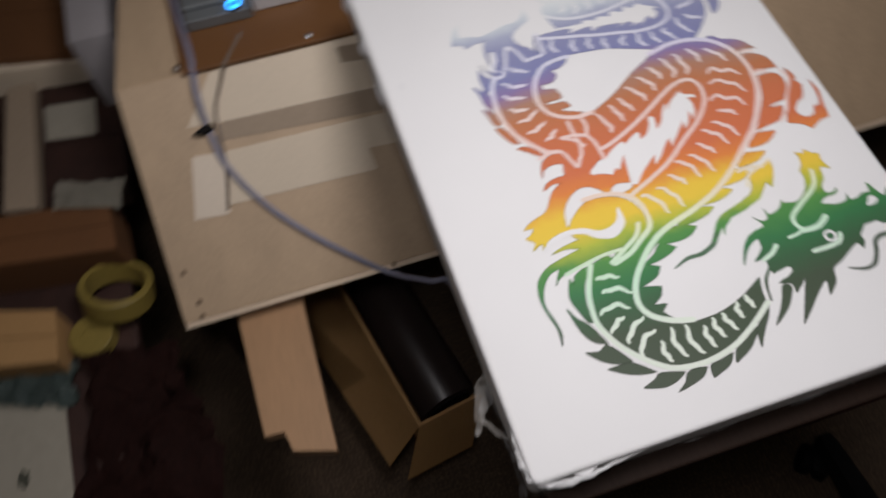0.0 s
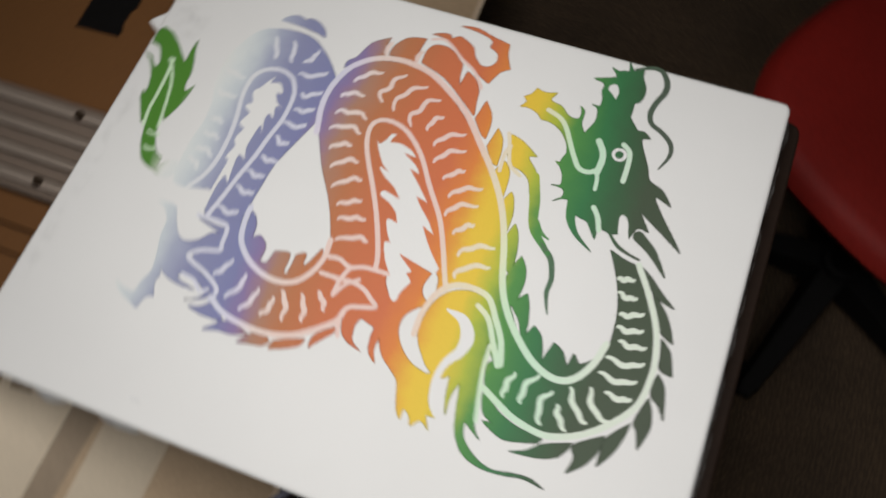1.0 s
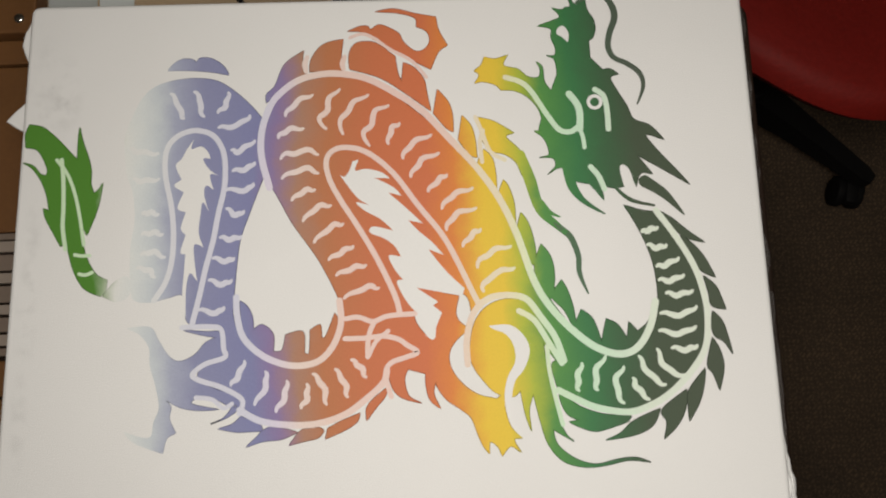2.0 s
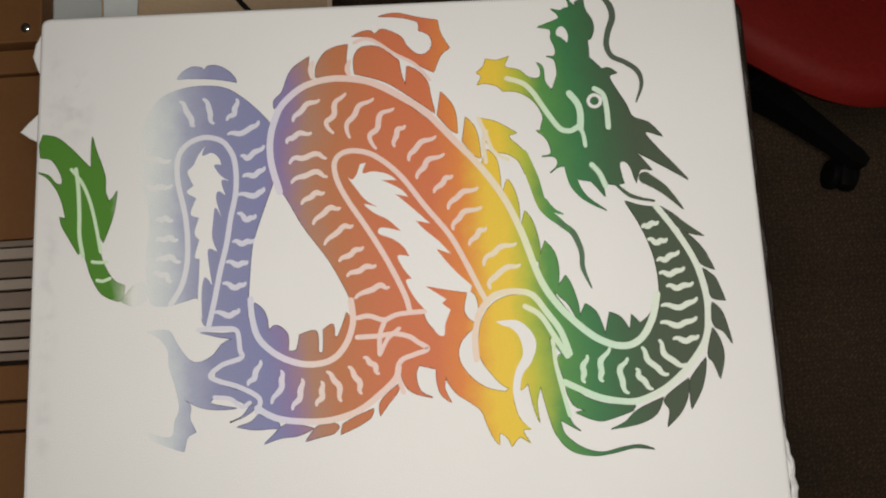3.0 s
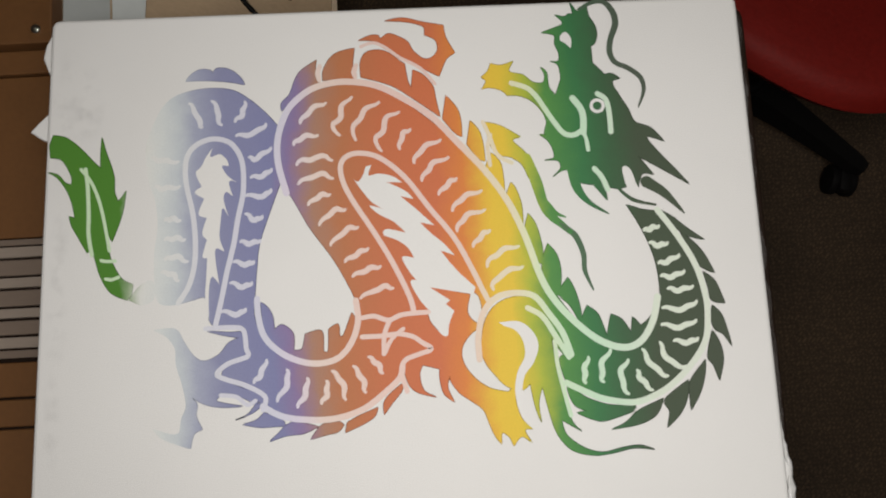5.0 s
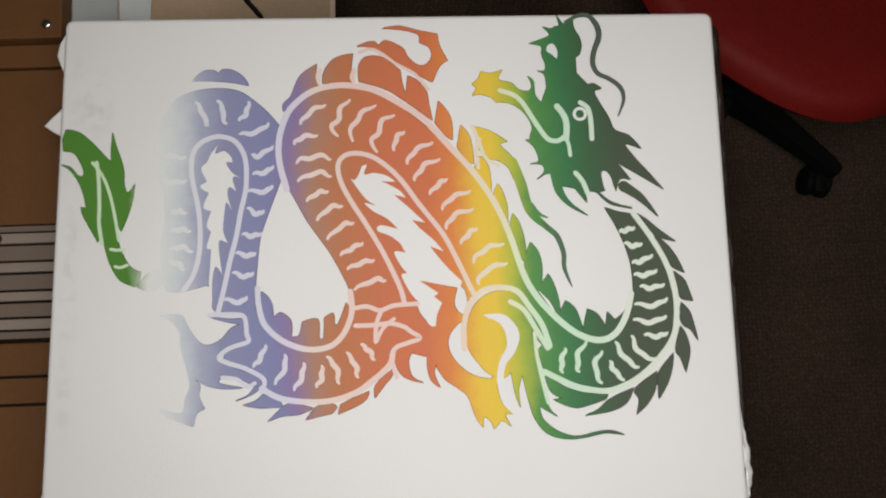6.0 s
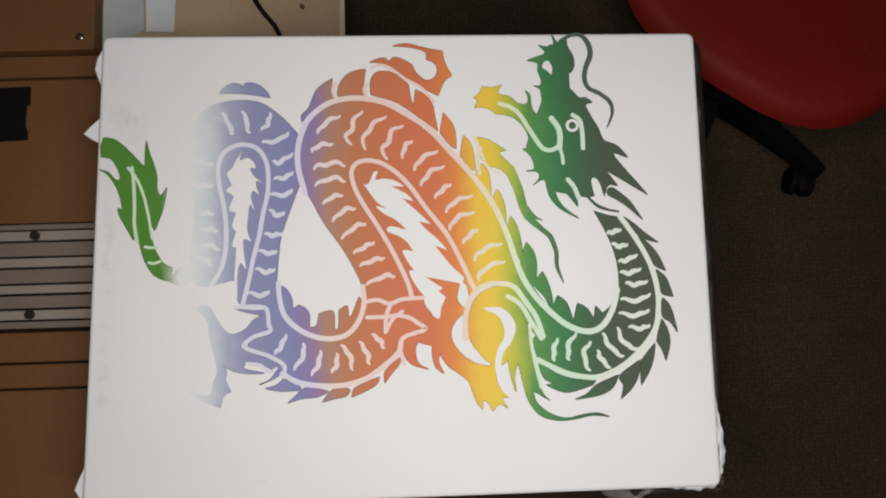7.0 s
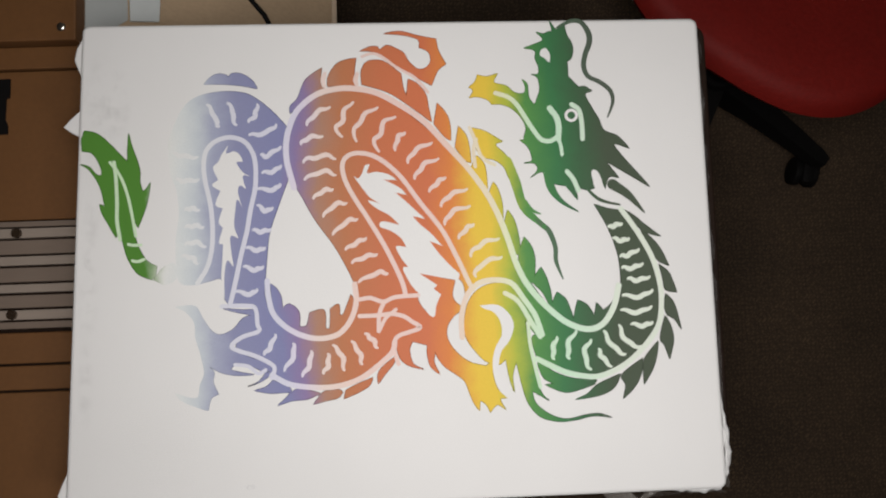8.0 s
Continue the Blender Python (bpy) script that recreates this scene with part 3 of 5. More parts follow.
painted("fin", [(552.0, 142.0, 1), (550.0, 129.0), (545.0, 115.0), (536.0, 101.0, 1), (536.0, 115.0), (538.0, 126.0)])
painted("fin", [(536.0, 126.0, 1), (534.0, 112.0), (527.0, 99.0), (515.0, 88.0, 1), (518.0, 101.0), (515.0, 111.0)])
painted("fin", [(514.0, 112.0, 1), (507.0, 99.0), (492.0, 92.0), (469.0, 89.0, 1), (481.0, 94.0), (492.0, 103.0)])
painted("fin", [(441.0, 104.0, 1), (454.0, 106.0), (460.0, 110.0, 1), (476.0, 106.0), (489.0, 103.0, 1), (476.0, 99.0), (462.0, 96.0), (451.0, 99.0)])
painted("fin", [(163.0, 109.0, 1), (174.0, 112.0), (181.0, 118.0, 1), (196.0, 111.0), (198.0, 106.0, 1), (189.0, 106.0), (177.0, 106.0)])
painted("fin", [(185.0, 94.0, 1), (193.0, 101.0), (198.0, 106.0), (204.0, 109.0, 1), (216.0, 107.0), (226.0, 104.0, 1), (213.0, 99.0), (199.0, 98.0)])
painted("fin", [(219.0, 94.0, 1), (226.0, 103.0), (230.0, 106.0, 1), (243.0, 107.0), (247.0, 104.0, 1), (242.0, 99.0), (232.0, 97.0)])
painted("fin", [(248.0, 98.0, 1), (250.0, 106.0, 1), (260.0, 111.0), (276.0, 117.0, 1), (273.0, 110.0), (263.0, 104.0)])
painted("fin", [(281.0, 111.0, 1), (281.0, 120.0), (286.0, 127.0), (299.0, 137.0, 1), (296.0, 129.0), (289.0, 121.0)])
painted("fin", [(157.0, 113.0, 1), (167.0, 117.0), (174.0, 125.0, 1), (180.0, 125.0), (171.0, 118.0)])
painted("drip_fringe", [(180.0, 210.0, 1), (186.0, 205.0), (190.0, 197.0), (191.0, 186.0, 1), (198.0, 190.0), (207.0, 182.0), (207.0, 168.0, 1), (214.0, 169.0), (217.0, 181.0, 1), (231.0, 183.0), (232.0, 166.0, 1), (236.0, 166.0), (237.0, 184.0, 1), (245.0, 188.0), (246.0, 178.0, 1), (249.0, 178.0), (254.0, 189.0), (257.0, 197.0, 1), (260.0, 189.0), (254.0, 171.0), (243.0, 160.0), (228.0, 157.0), (211.0, 159.0), (194.0, 169.0), (183.0, 182.0)])
painted("front_arm", [(379.0, 357.0, 1), (393.0, 353.0), (410.0, 342.0, 1), (403.0, 339.0), (413.0, 328.0), (420.0, 315.0), (416.0, 304.0), (410.0, 317.0), (401.0, 324.0), (391.0, 327.0), (384.0, 335.0)])
painted("belly_scale", [(435.0, 127.0), (450.0, 116.0), (469.0, 109.0), (490.0, 107.0), (482.0, 101.0), (468.0, 100.0), (457.0, 103.0), (440.0, 110.0)])
brushed("whisker", [(470.0, 456.0), (483.0, 462.0), (493.0, 461.0), (500.0, 451.0), (501.0, 440.0), (496.0, 427.0), (494.0, 415.0), (498.0, 405.0), (509.0, 399.0), (519.0, 390.0), (521.0, 378.0), (515.0, 363.0)], [2.9, 4.1, 4.6, 5.8, 5.8, 5.2, 5.2, 4.6, 4.6, 4.6, 3.5, 1.2])
brushed("long_whisker", [(414.0, 323.0), (421.0, 301.0), (428.0, 276.0), (441.0, 262.0), (447.0, 256.5)], [8.1, 9.9, 8.1, 5.8, 4.8])
brushed("whisker", [(439.0, 264.0), (446.0, 257.5), (452.0, 251.0), (457.0, 236.0), (457.0, 222.0), (463.0, 205.0)], [1.5, 5.4, 5.2, 4.6, 4.1, 1.2])
brushed("spur", [(429.0, 281.0), (436.0, 273.0), (444.0, 269.0)], [5.8, 3.5, 1.2])
brushed("hair", [(453.0, 310.0), (456.0, 294.0), (465.0, 281.0), (481.0, 270.0)], [9.3, 8.1, 4.6, 1.2])
brushed("hair", [(469.0, 306.0), (476.0, 294.0), (481.0, 282.0)], [12.8, 8.1, 1.2])
brushed("hair", [(516.0, 296.0), (531.0, 285.0), (546.0, 267.0)], [10.5, 7.8, 1.2])
brushed("hair", [(491.0, 292.0), (503.0, 281.0), (522.0, 275.5)], [2.5, 3.6, 2.0])
reserved("flame", [(263.0, 312.0, 1), (271.0, 300.0), (278.0, 291.0), (287.0, 285.0, 1), (276.0, 288.0), (284.0, 280.0), (296.0, 273.0), (306.0, 263.0, 1), (290.0, 267.0), (287.0, 262.0), (298.0, 257.0), (307.0, 250.0), (312.0, 241.0, 1), (302.0, 242.0), (307.0, 230.0), (313.0, 222.0, 1), (308.0, 220.0), (315.0, 205.0), (323.0, 195.0, 1), (330.0, 177.0), (337.0, 173.0), (339.0, 183.0), (344.0, 194.0, 1), (337.0, 200.0, 1), (341.0, 203.0, 1), (324.0, 215.0, 1)] + [(351.0, 209.0), (361.0, 207.0, 1), (363.0, 213.0, 1), (351.0, 225.0), (342.0, 236.0), (335.0, 246.0, 1), (347.0, 241.0, 1), (338.0, 252.0), (327.0, 262.0), (319.0, 271.0, 1), (331.0, 268.0, 1), (324.0, 275.0), (316.0, 283.0), (303.0, 295.0, 1), (314.0, 292.0, 1), (308.0, 299.0), (296.0, 306.0), (291.0, 308.0, 1), (305.0, 307.0, 1), (297.0, 313.0), (285.0, 316.0), (276.0, 315.0), (279.0, 324.0, 1), (274.0, 323.0, 1), (271.0, 315.0), (267.0, 310.0)])
reserved("coil_flame", [(135.0, 339.0, 1), (141.0, 347.0, 1), (139.0, 339.0), (147.0, 341.0), (153.0, 336.0), (155.0, 330.0, 1), (149.0, 330.0), (154.0, 321.0), (162.0, 315.0, 1), (156.0, 317.0), (155.0, 313.0), (158.0, 303.0, 1), (152.0, 307.0), (150.0, 300.0), (154.0, 285.0, 1), (149.0, 293.0), (147.0, 281.0), (146.0, 267.0), (150.0, 255.0, 1), (143.0, 258.0), (142.0, 250.0), (145.0, 227.0, 1), (139.0, 234.0), (136.0, 221.0), (136.0, 197.0, 1), (133.0, 216.0)] + [(134.0, 233.0), (135.0, 250.0, 1), (131.0, 252.0), (135.0, 266.0, 1), (131.0, 272.0), (135.0, 285.0, 1), (128.0, 289.0), (133.0, 302.0, 1), (125.0, 308.0), (131.0, 313.0, 1), (126.0, 325.0), (131.0, 331.0)])
reserved("crescent", [(381.0, 182.0, 1), (398.0, 182.0), (409.0, 173.0), (413.0, 161.0), (408.0, 147.0), (400.0, 137.0), (397.0, 123.0), (400.0, 109.0), (406.0, 91.0, 1), (395.0, 103.0), (391.0, 123.0), (394.0, 140.0), (401.0, 153.0), (400.0, 166.0), (394.0, 175.0), (385.0, 179.0)])
reserved("nose_spot", [(452.0, 433.0), (457.0, 435.0), (461.0, 428.0), (460.0, 420.0, 1), (455.0, 425.0), (451.0, 428.0)])
reserved_line("tail_line", [(30.0, 334.0), (32.0, 317.0), (33.0, 293.0), (33.0, 276.0), (36.0, 258.0)], 3.5)
reserved_line("tail_line", [(26.0, 334.0), (35.0, 322.0), (42.0, 305.0), (47.0, 284.0), (51.0, 261.0)], 2.9)
reserved_line("tail_line", [(44.0, 253.0), (49.0, 252.0), (56.0, 252.0)], 2.9)
reserved_line("tail_line", [(48.0, 237.0), (53.0, 236.0), (59.0, 238.0)], 2.9)
reserved_line("coil_line", [(110.0, 213.0), (119.0, 227.0), (124.0, 245.0), (125.0, 267.0), (123.0, 290.0), (118.0, 314.0), (117.0, 331.0), (120.0, 343.0), (128.0, 351.0), (141.0, 355.0), (154.0, 352.0), (162.0, 344.0), (167.0, 330.0), (167.0, 306.0), (162.0, 283.0), (158.0, 261.0), (152.0, 238.0), (147.0, 215.0), (141.0, 191.0)], 4.6)
reserved_line("back_line", [(204.5, 303.2), (198.0, 329.0), (198.0, 351.0), (204.0, 371.0), (212.0, 383.0), (228.0, 395.0), (247.0, 400.0), (265.0, 400.0), (287.0, 395.0), (310.0, 382.0), (333.0, 365.0), (355.0, 340.0), (377.0, 314.0), (395.0, 286.0), (408.0, 255.0), (419.4, 217.8), (431.0, 196.0), (448.0, 176.4), (466.0, 161.8), (484.9, 155.5), (499.7, 160.5), (510.8, 176.7), (516.5, 196.5)], 5.8)
reserved_line("arch_line", [(310.0, 194.0), (306.0, 210.0), (292.0, 241.0), (276.5, 268.8), (263.5, 290.0), (254.5, 308.3), (252.0, 324.0), (258.0, 333.0), (271.0, 335.0), (288.0, 329.0), (308.0, 311.0), (327.0, 284.0), (347.0, 257.0), (360.0, 231.0), (370.0, 208.0), (375.0, 198.0)], 4.6)
reserved_line("drip_line", [(177.0, 213.0), (178.0, 197.0), (183.0, 180.0), (197.0, 166.0), (214.0, 158.0), (230.0, 156.0), (245.0, 160.0), (256.0, 172.0), (262.0, 189.0), (261.0, 207.0)], 5.2)
reserved_line("belly_line", [(180.0, 123.0), (196.0, 114.0), (218.0, 110.0), (241.0, 110.0), (263.0, 116.0), (280.0, 127.0), (295.0, 140.0), (298.0, 150.0)], 5.2)
reserved_line("neck_line", [(523.0, 271.0), (538.0, 248.0), (551.0, 222.0), (557.0, 196.0), (557.0, 176.0), (553.0, 157.0), (540.0, 139.0), (522.0, 123.0), (505.0, 114.0), (488.0, 110.0), (465.0, 114.0), (449.0, 121.0), (434.0, 129.0)], 5.2)
reserved_line("leg_line", [(266.0, 192.0), (276.0, 193.0), (288.0, 189.0), (300.0, 193.0), (322.0, 194.0)], 4.1)
reserved_line("leg_line", [(289.0, 189.0), (284.0, 177.0), (283.0, 161.0)], 4.1)
reserved_line("leg_line", [(284.0, 162.0), (290.0, 173.0), (300.0, 181.0)], 3.5)
reserved_line("leg_line", [(265.0, 176.0), (282.0, 176.0), (296.0, 177.0), (308.0, 174.0), (315.0, 169.0), (323.0, 163.0), (312.0, 159.0), (301.0, 155.0), (297.0, 146.0), (301.0, 129.0)], 4.1)
reserved_line("thigh_line", [(363.0, 152.0), (363.0, 171.0), (369.0, 192.0), (382.0, 204.0), (399.0, 206.0), (413.0, 202.0), (423.5, 187.5), (434.0, 171.0), (440.0, 152.0)], 5.2)
reserved_line("thigh_line", [(406.0, 193.0), (418.0, 185.0), (428.0, 168.0), (438.0, 150.0)], 4.6)
reserved_line("thigh_line", [(427.0, 164.0), (428.0, 144.0), (432.0, 121.0), (436.0, 102.0)], 3.5)
reserved_line("hind_line", [(133.0, 190.0), (155.0, 190.0), (165.0, 187.0), (167.0, 172.0), (168.0, 165.0), (152.0, 160.0), (142.0, 152.0), (149.0, 147.0), (166.0, 141.0), (182.0, 131.0), (180.0, 120.0)], 4.1)
reserved_line("hind_line", [(145.0, 134.0), (158.0, 132.0), (167.0, 125.0), (174.0, 128.0)], 3.5)
reserved_line("arm_line", [(405.0, 391.0), (418.0, 386.0), (426.0, 378.0), (433.0, 366.0), (440.0, 354.0), (448.0, 343.0), (457.0, 341.0), (464.0, 345.0)], 4.6)
reserved_line("arm_line", [(465.0, 343.0), (466.0, 356.0), (464.0, 365.0), (458.0, 374.0)], 5.8)
reserved_line("arm_line", [(464.0, 345.0), (467.0, 337.0), (468.0, 327.0)], 3.5)
reserved_line("eye_line", [(480.0, 377.0), (487.0, 371.0), (489.0, 358.0), (489.0, 342.0)], 4.6)
reserved_line("fin_line", [(274.0, 432.0), (284.0, 435.0), (294.0, 431.0), (308.0, 420.0), (326.0, 409.0), (338.0, 394.0)], 2.9)
reserved_line("fin_line", [(384.0, 345.0), (381.0, 335.0), (382.0, 318.0)], 3.5)
reserved_line("arm_fin_line", [(378.0, 357.0), (383.0, 344.0), (389.0, 327.0), (401.0, 319.0)], 3.5)
reserved_line("hair_line", [(472.0, 310.0), (478.0, 302.0), (482.0, 291.0)], 4.6)
reserved("hair_gap", [(496.0, 308.0), (497.0, 300.0), (499.0, 292.0), (505.0, 285.0), (512.0, 279.0), (519.0, 278.0, 1), (517.0, 281.0), (511.0, 287.0), (507.0, 295.0), (505.0, 303.0), (502.0, 309.0), (498.0, 311.0)])
for run in (
    [(241.0, 382.0), (232.0, 379.0), (223.0, 372.0), (218.0, 365.0)],
    [(233.0, 353.0), (224.0, 353.0), (216.0, 350.0), (212.0, 346.0)],
    [(245.0, 330.0), (239.0, 334.0), (228.0, 332.0), (220.0, 332.0), (214.0, 328.0)],
    [(245.0, 314.0), (237.0, 318.0), (225.0, 316.0), (215.0, 311.0)],
    [(264.0, 386.0), (256.0, 380.0), (254.0, 369.0), (247.0, 362.0), (252.0, 352.0)],
    [(288.0, 380.0), (278.0, 376.0), (272.0, 368.0), (265.0, 360.0), (266.0, 347.0)],
    [(305.0, 370.0), (295.0, 367.0), (291.0, 355.0), (284.0, 348.0), (288.0, 336.0)],
    [(314.0, 354.0), (307.0, 349.0), (304.0, 337.0)],
    [(340.0, 343.0), (329.0, 339.0), (320.0, 332.0), (316.0, 324.0)],
):
    reserved_line("scale_line", run, 4.9, 0.5, 0.85)
for run in (
    [(346.0, 327.0), (334.0, 323.0), (327.0, 316.0), (322.0, 308.0)],
    [(352.0, 308.0), (345.0, 304.0), (336.0, 295.0)],
    [(373.0, 296.0), (362.0, 293.0), (353.0, 288.0), (347.0, 280.0)],
    [(375.0, 279.0), (362.0, 276.0), (354.0, 270.0), (350.0, 262.0)],
    [(378.0, 261.0), (371.0, 257.0), (363.0, 248.0)],
    [(242.0, 300.0), (233.0, 299.0), (223.0, 292.0)],
    [(255.0, 286.0), (244.0, 285.0), (232.0, 274.0)],
    [(265.0, 270.0), (255.0, 268.0), (241.0, 256.0)],
    [(273.0, 251.0), (264.0, 247.0), (253.0, 241.0)],
):
    reserved_line("scale_line", run, 4.9, 0.5, 0.85)
for run in (
    [(283.0, 235.0), (272.0, 233.0), (259.0, 228.0)],
    [(293.0, 216.0), (283.0, 217.0), (265.0, 209.0)],
    [(402.0, 246.0), (393.0, 245.0), (385.0, 241.0), (378.0, 237.0), (374.0, 230.0)],
    [(404.0, 228.0), (394.0, 226.0), (380.0, 218.0), (378.0, 210.0)],
):
    reserved_line("scale_line", run, 4.9, 0.5, 0.85)
for run in (
    [(523.0, 257.0), (516.0, 255.0), (510.0, 254.0)],
    [(529.0, 242.0), (522.0, 240.0), (514.0, 243.0)],
    [(538.0, 231.0), (528.0, 226.0), (520.0, 225.0)],
    [(541.0, 217.0), (531.0, 213.0), (521.0, 214.0)],
    [(547.0, 204.0), (536.0, 201.0), (526.0, 203.0)],
    [(549.0, 191.0), (537.0, 185.0), (520.0, 187.0)],
    [(547.0, 175.0), (534.0, 170.0), (518.0, 173.0)],
    [(547.0, 160.0), (539.0, 157.0), (527.0, 159.0)],
    [(515.0, 158.0), (518.0, 148.0), (526.0, 139.0), (535.0, 137.0)],
):
    reserved_line("scale_line", run, 4.9, 0.5, 0.85)
for run in (
    [(500.0, 153.0), (504.0, 144.0), (512.0, 134.0), (519.0, 130.0)],
    [(494.0, 136.0), (497.0, 128.0), (505.0, 119.0)],
    [(487.0, 145.0), (481.0, 137.0), (481.0, 125.0), (485.0, 117.0)],
    [(473.0, 154.0), (466.0, 145.0), (464.0, 134.0), (465.0, 128.0)],
    [(454.0, 149.0), (450.0, 138.0), (450.0, 128.0)],
):
    reserved_line("scale_line", run, 4.9, 0.5, 0.85)
for run in (
    [(184.0, 161.0), (179.0, 150.0), (173.0, 143.0)],
    [(201.0, 152.0), (201.0, 141.0), (192.0, 127.0)],
    [(218.0, 144.0), (216.0, 132.0), (209.0, 121.0)],
    [(234.0, 141.0), (234.0, 131.0), (229.0, 123.0)],
    [(239.0, 149.0), (247.0, 139.0), (249.0, 125.0)],
    [(257.0, 152.0), (264.0, 141.0), (266.0, 130.0)],
    [(270.0, 159.0), (277.0, 153.0), (281.0, 145.0)],
):
    reserved_line("scale_line", run, 4.9, 0.5, 0.85)
for run in (
    [(121.0, 388.0), (126.0, 381.0), (130.0, 370.0), (132.0, 366.0)],
    [(141.0, 389.0), (146.0, 382.0), (146.0, 374.0), (149.0, 367.0)],
    [(170.0, 387.0), (169.0, 380.0), (166.0, 374.0), (161.0, 370.0)],
    [(188.0, 366.0), (183.0, 361.0), (171.0, 357.0), (162.0, 357.0)],
    [(192.0, 344.0), (185.0, 339.0), (177.0, 335.0), (173.0, 337.0)],
    [(192.0, 325.0), (185.0, 320.0), (174.0, 319.0)],
    [(191.0, 307.0), (185.0, 302.0), (169.0, 303.0)],
    [(183.0, 284.0), (177.0, 281.0), (169.0, 287.0)],
    [(181.0, 263.0), (173.0, 261.0), (164.0, 263.0)],
):
    reserved_line("scale_line", run, 4.9, 0.5, 0.85)
for run in (
    [(175.0, 245.0), (169.0, 243.0), (158.0, 246.0)],
    [(173.0, 227.0), (166.0, 224.0), (155.0, 228.0)],
    [(167.0, 205.0), (161.0, 201.0), (147.0, 204.0)],
    [(88.0, 341.0), (96.0, 338.0), (111.0, 336.0)],
    [(91.0, 315.0), (99.0, 313.0), (112.0, 314.0)],
    [(99.0, 285.0), (105.0, 286.0), (112.0, 284.0)],
    [(99.0, 268.0), (108.0, 269.0), (116.0, 267.0)],
    [(99.0, 251.0), (108.0, 253.0), (118.0, 248.0)],
    [(96.0, 240.0), (105.0, 238.0), (110.0, 232.0)],
):
    reserved_line("scale_line", run, 4.9, 0.5, 0.85)
for run in (
    [(237.0, 416.0), (235.0, 410.0), (236.0, 403.0)],
    [(269.0, 415.0), (267.0, 409.0), (268.0, 404.0)],
):
    reserved_line("scale_line", run, 4.6, 0.8)
reserved_ring("eye_ring", (479.0, 366.0), 6.7, 2.9)

# ---- setting ----
tagged(part("floor", box_bm(-3, 3, -3, 3, -0.1, 0, 0), M_CARPET), "dark brown-grey looped carpet floor", "floor", kind="structure")
for nm, b in (("wall_north", (-3, 3, 3, 3.1, 0, 2.6)), ("wall_south", (-3, 3, -3.1, -3, 0, 2.6)), ("wall_east", (3, 3.1, -3, 3, 0, 2.6)), ("wall_west", (-3.1, -3, -3, 3, 0, 2.6))):
    tagged(part(nm, box_bm(*b), M_WALL), "plain off-white painted wall", "wall", kind="structure")
tagged(part("ceiling", box_bm(-3, 3, -3, 3, 2.6, 2.7), M_WALL), "plain off-white ceiling", "ceiling", kind="structure")


# ---- shapes ----
def tube_bm(pts, r, seg=10, n=8):
    """A round tube along a smooth run through pts (metres)."""
    run = []
    count = len(pts)
    for i in range(count - 1):
        q = [Vector(pts[max(i - 1, 0)]), Vector(pts[i]), Vector(pts[i + 1]), Vector(pts[min(i + 2, count - 1)])]
        for k in range(n):
            t = k / n
            w = (-t + 2 * t * t - t ** 3, 2 - 5 * t * t + 3 * t ** 3, t + 4 * t * t - 3 * t ** 3, -t * t + t ** 3)
            run.append(sum((c * p for c, p in zip(w, q)), Vector()) / 2)
    run.append(Vector(pts[-1]))
    bm = bmesh.new()
    rings = []
    for i, p in enumerate(run):
        d = (run[min(i + 1, len(run) - 1)] - run[max(i - 1, 0)]).normalized()
        a = d.cross(Vector((0, 0, 1)))
        a = a.normalized() if a.length > 1e-3 else Vector((1, 0, 0))
        b = d.cross(a)
        rings.append([bm.verts.new(p + (a * math.cos(k * 2 * math.pi / seg) + b * math.sin(k * 2 * math.pi / seg)) * r) for k in range(seg)])
    for u, v in zip(rings, rings[1:]):
        for k in range(seg):
            bm.faces.new((u[k], u[(k + 1) % seg], v[(k + 1) % seg], v[k]))
    bm.faces.new(rings[0][::-1])
    bm.faces.new(rings[-1])
    return bm


def prism_bm(pts, z0, z1, bevel=0.0):
    """An upright prism over a flat outline."""
    bm = bmesh.new()
    low = [bm.verts.new((x, y, z0)) for x, y in pts]
    high = [bm.verts.new((x, y, z1)) for x, y in pts]
    for i in range(len(pts)):
        j = (i + 1) % len(pts)
        bm.faces.new((low[i], low[j], high[j], high[i]))
    bm.faces.new(low[::-1])
    bm.faces.new(high)
    if bevel:
        bmesh.ops.bevel(bm, geom=list(bm.edges), offset=bevel, segments=2, profile=0.5, affect="EDGES")
    return bm


def ring_bm(p, r, hole, h, seg=40, bevel=0.0015):
    bm = bmesh.new()
    prof = [(hole, 0), (hole, h), (r - bevel, h), (r, h - bevel), (r, bevel), (r - bevel, 0)]
    rows = [[bm.verts.new((p[0] + q * math.cos(k * 2 * math.pi / seg), p[1] + q * math.sin(k * 2 * math.pi / seg), p[2] + z)) for q, z in prof] for k in range(seg)]
    for k in range(seg):
        a, b = rows[k], rows[(k + 1) % seg]
        for i in range(len(prof)):
            j = (i + 1) % len(prof)
            bm.faces.new((a[i], b[i], b[j], a[j]))
    return bm


def crumple_bm(nu, nv, place, amount, seed=0.0, thick=0.0):
    """A wrinkled sheet: place(u, v) gives its points."""
    bm = bmesh.new()
    grid = []
    for i in range(nu + 1):
        row = []
        for j in range(nv + 1):
            p = Vector(place(i / nu, j / nv))
            d = noise.noise_vector(p * 45 + Vector((seed, 0, 0))) + 0.5 * noise.noise_vector(p * 110 + Vector((0, seed, 0)))
            row.append(bm.verts.new(p + d * amount))
        grid.append(row)
    for i in range(nu):
        for j in range(nv):
            bm.faces.new((grid[i][j], grid[i + 1][j], grid[i + 1][j + 1], grid[i][j + 1]))
    if thick:
        bmesh.ops.solidify(bm, geom=list(bm.faces), thickness=thick)
    return bm


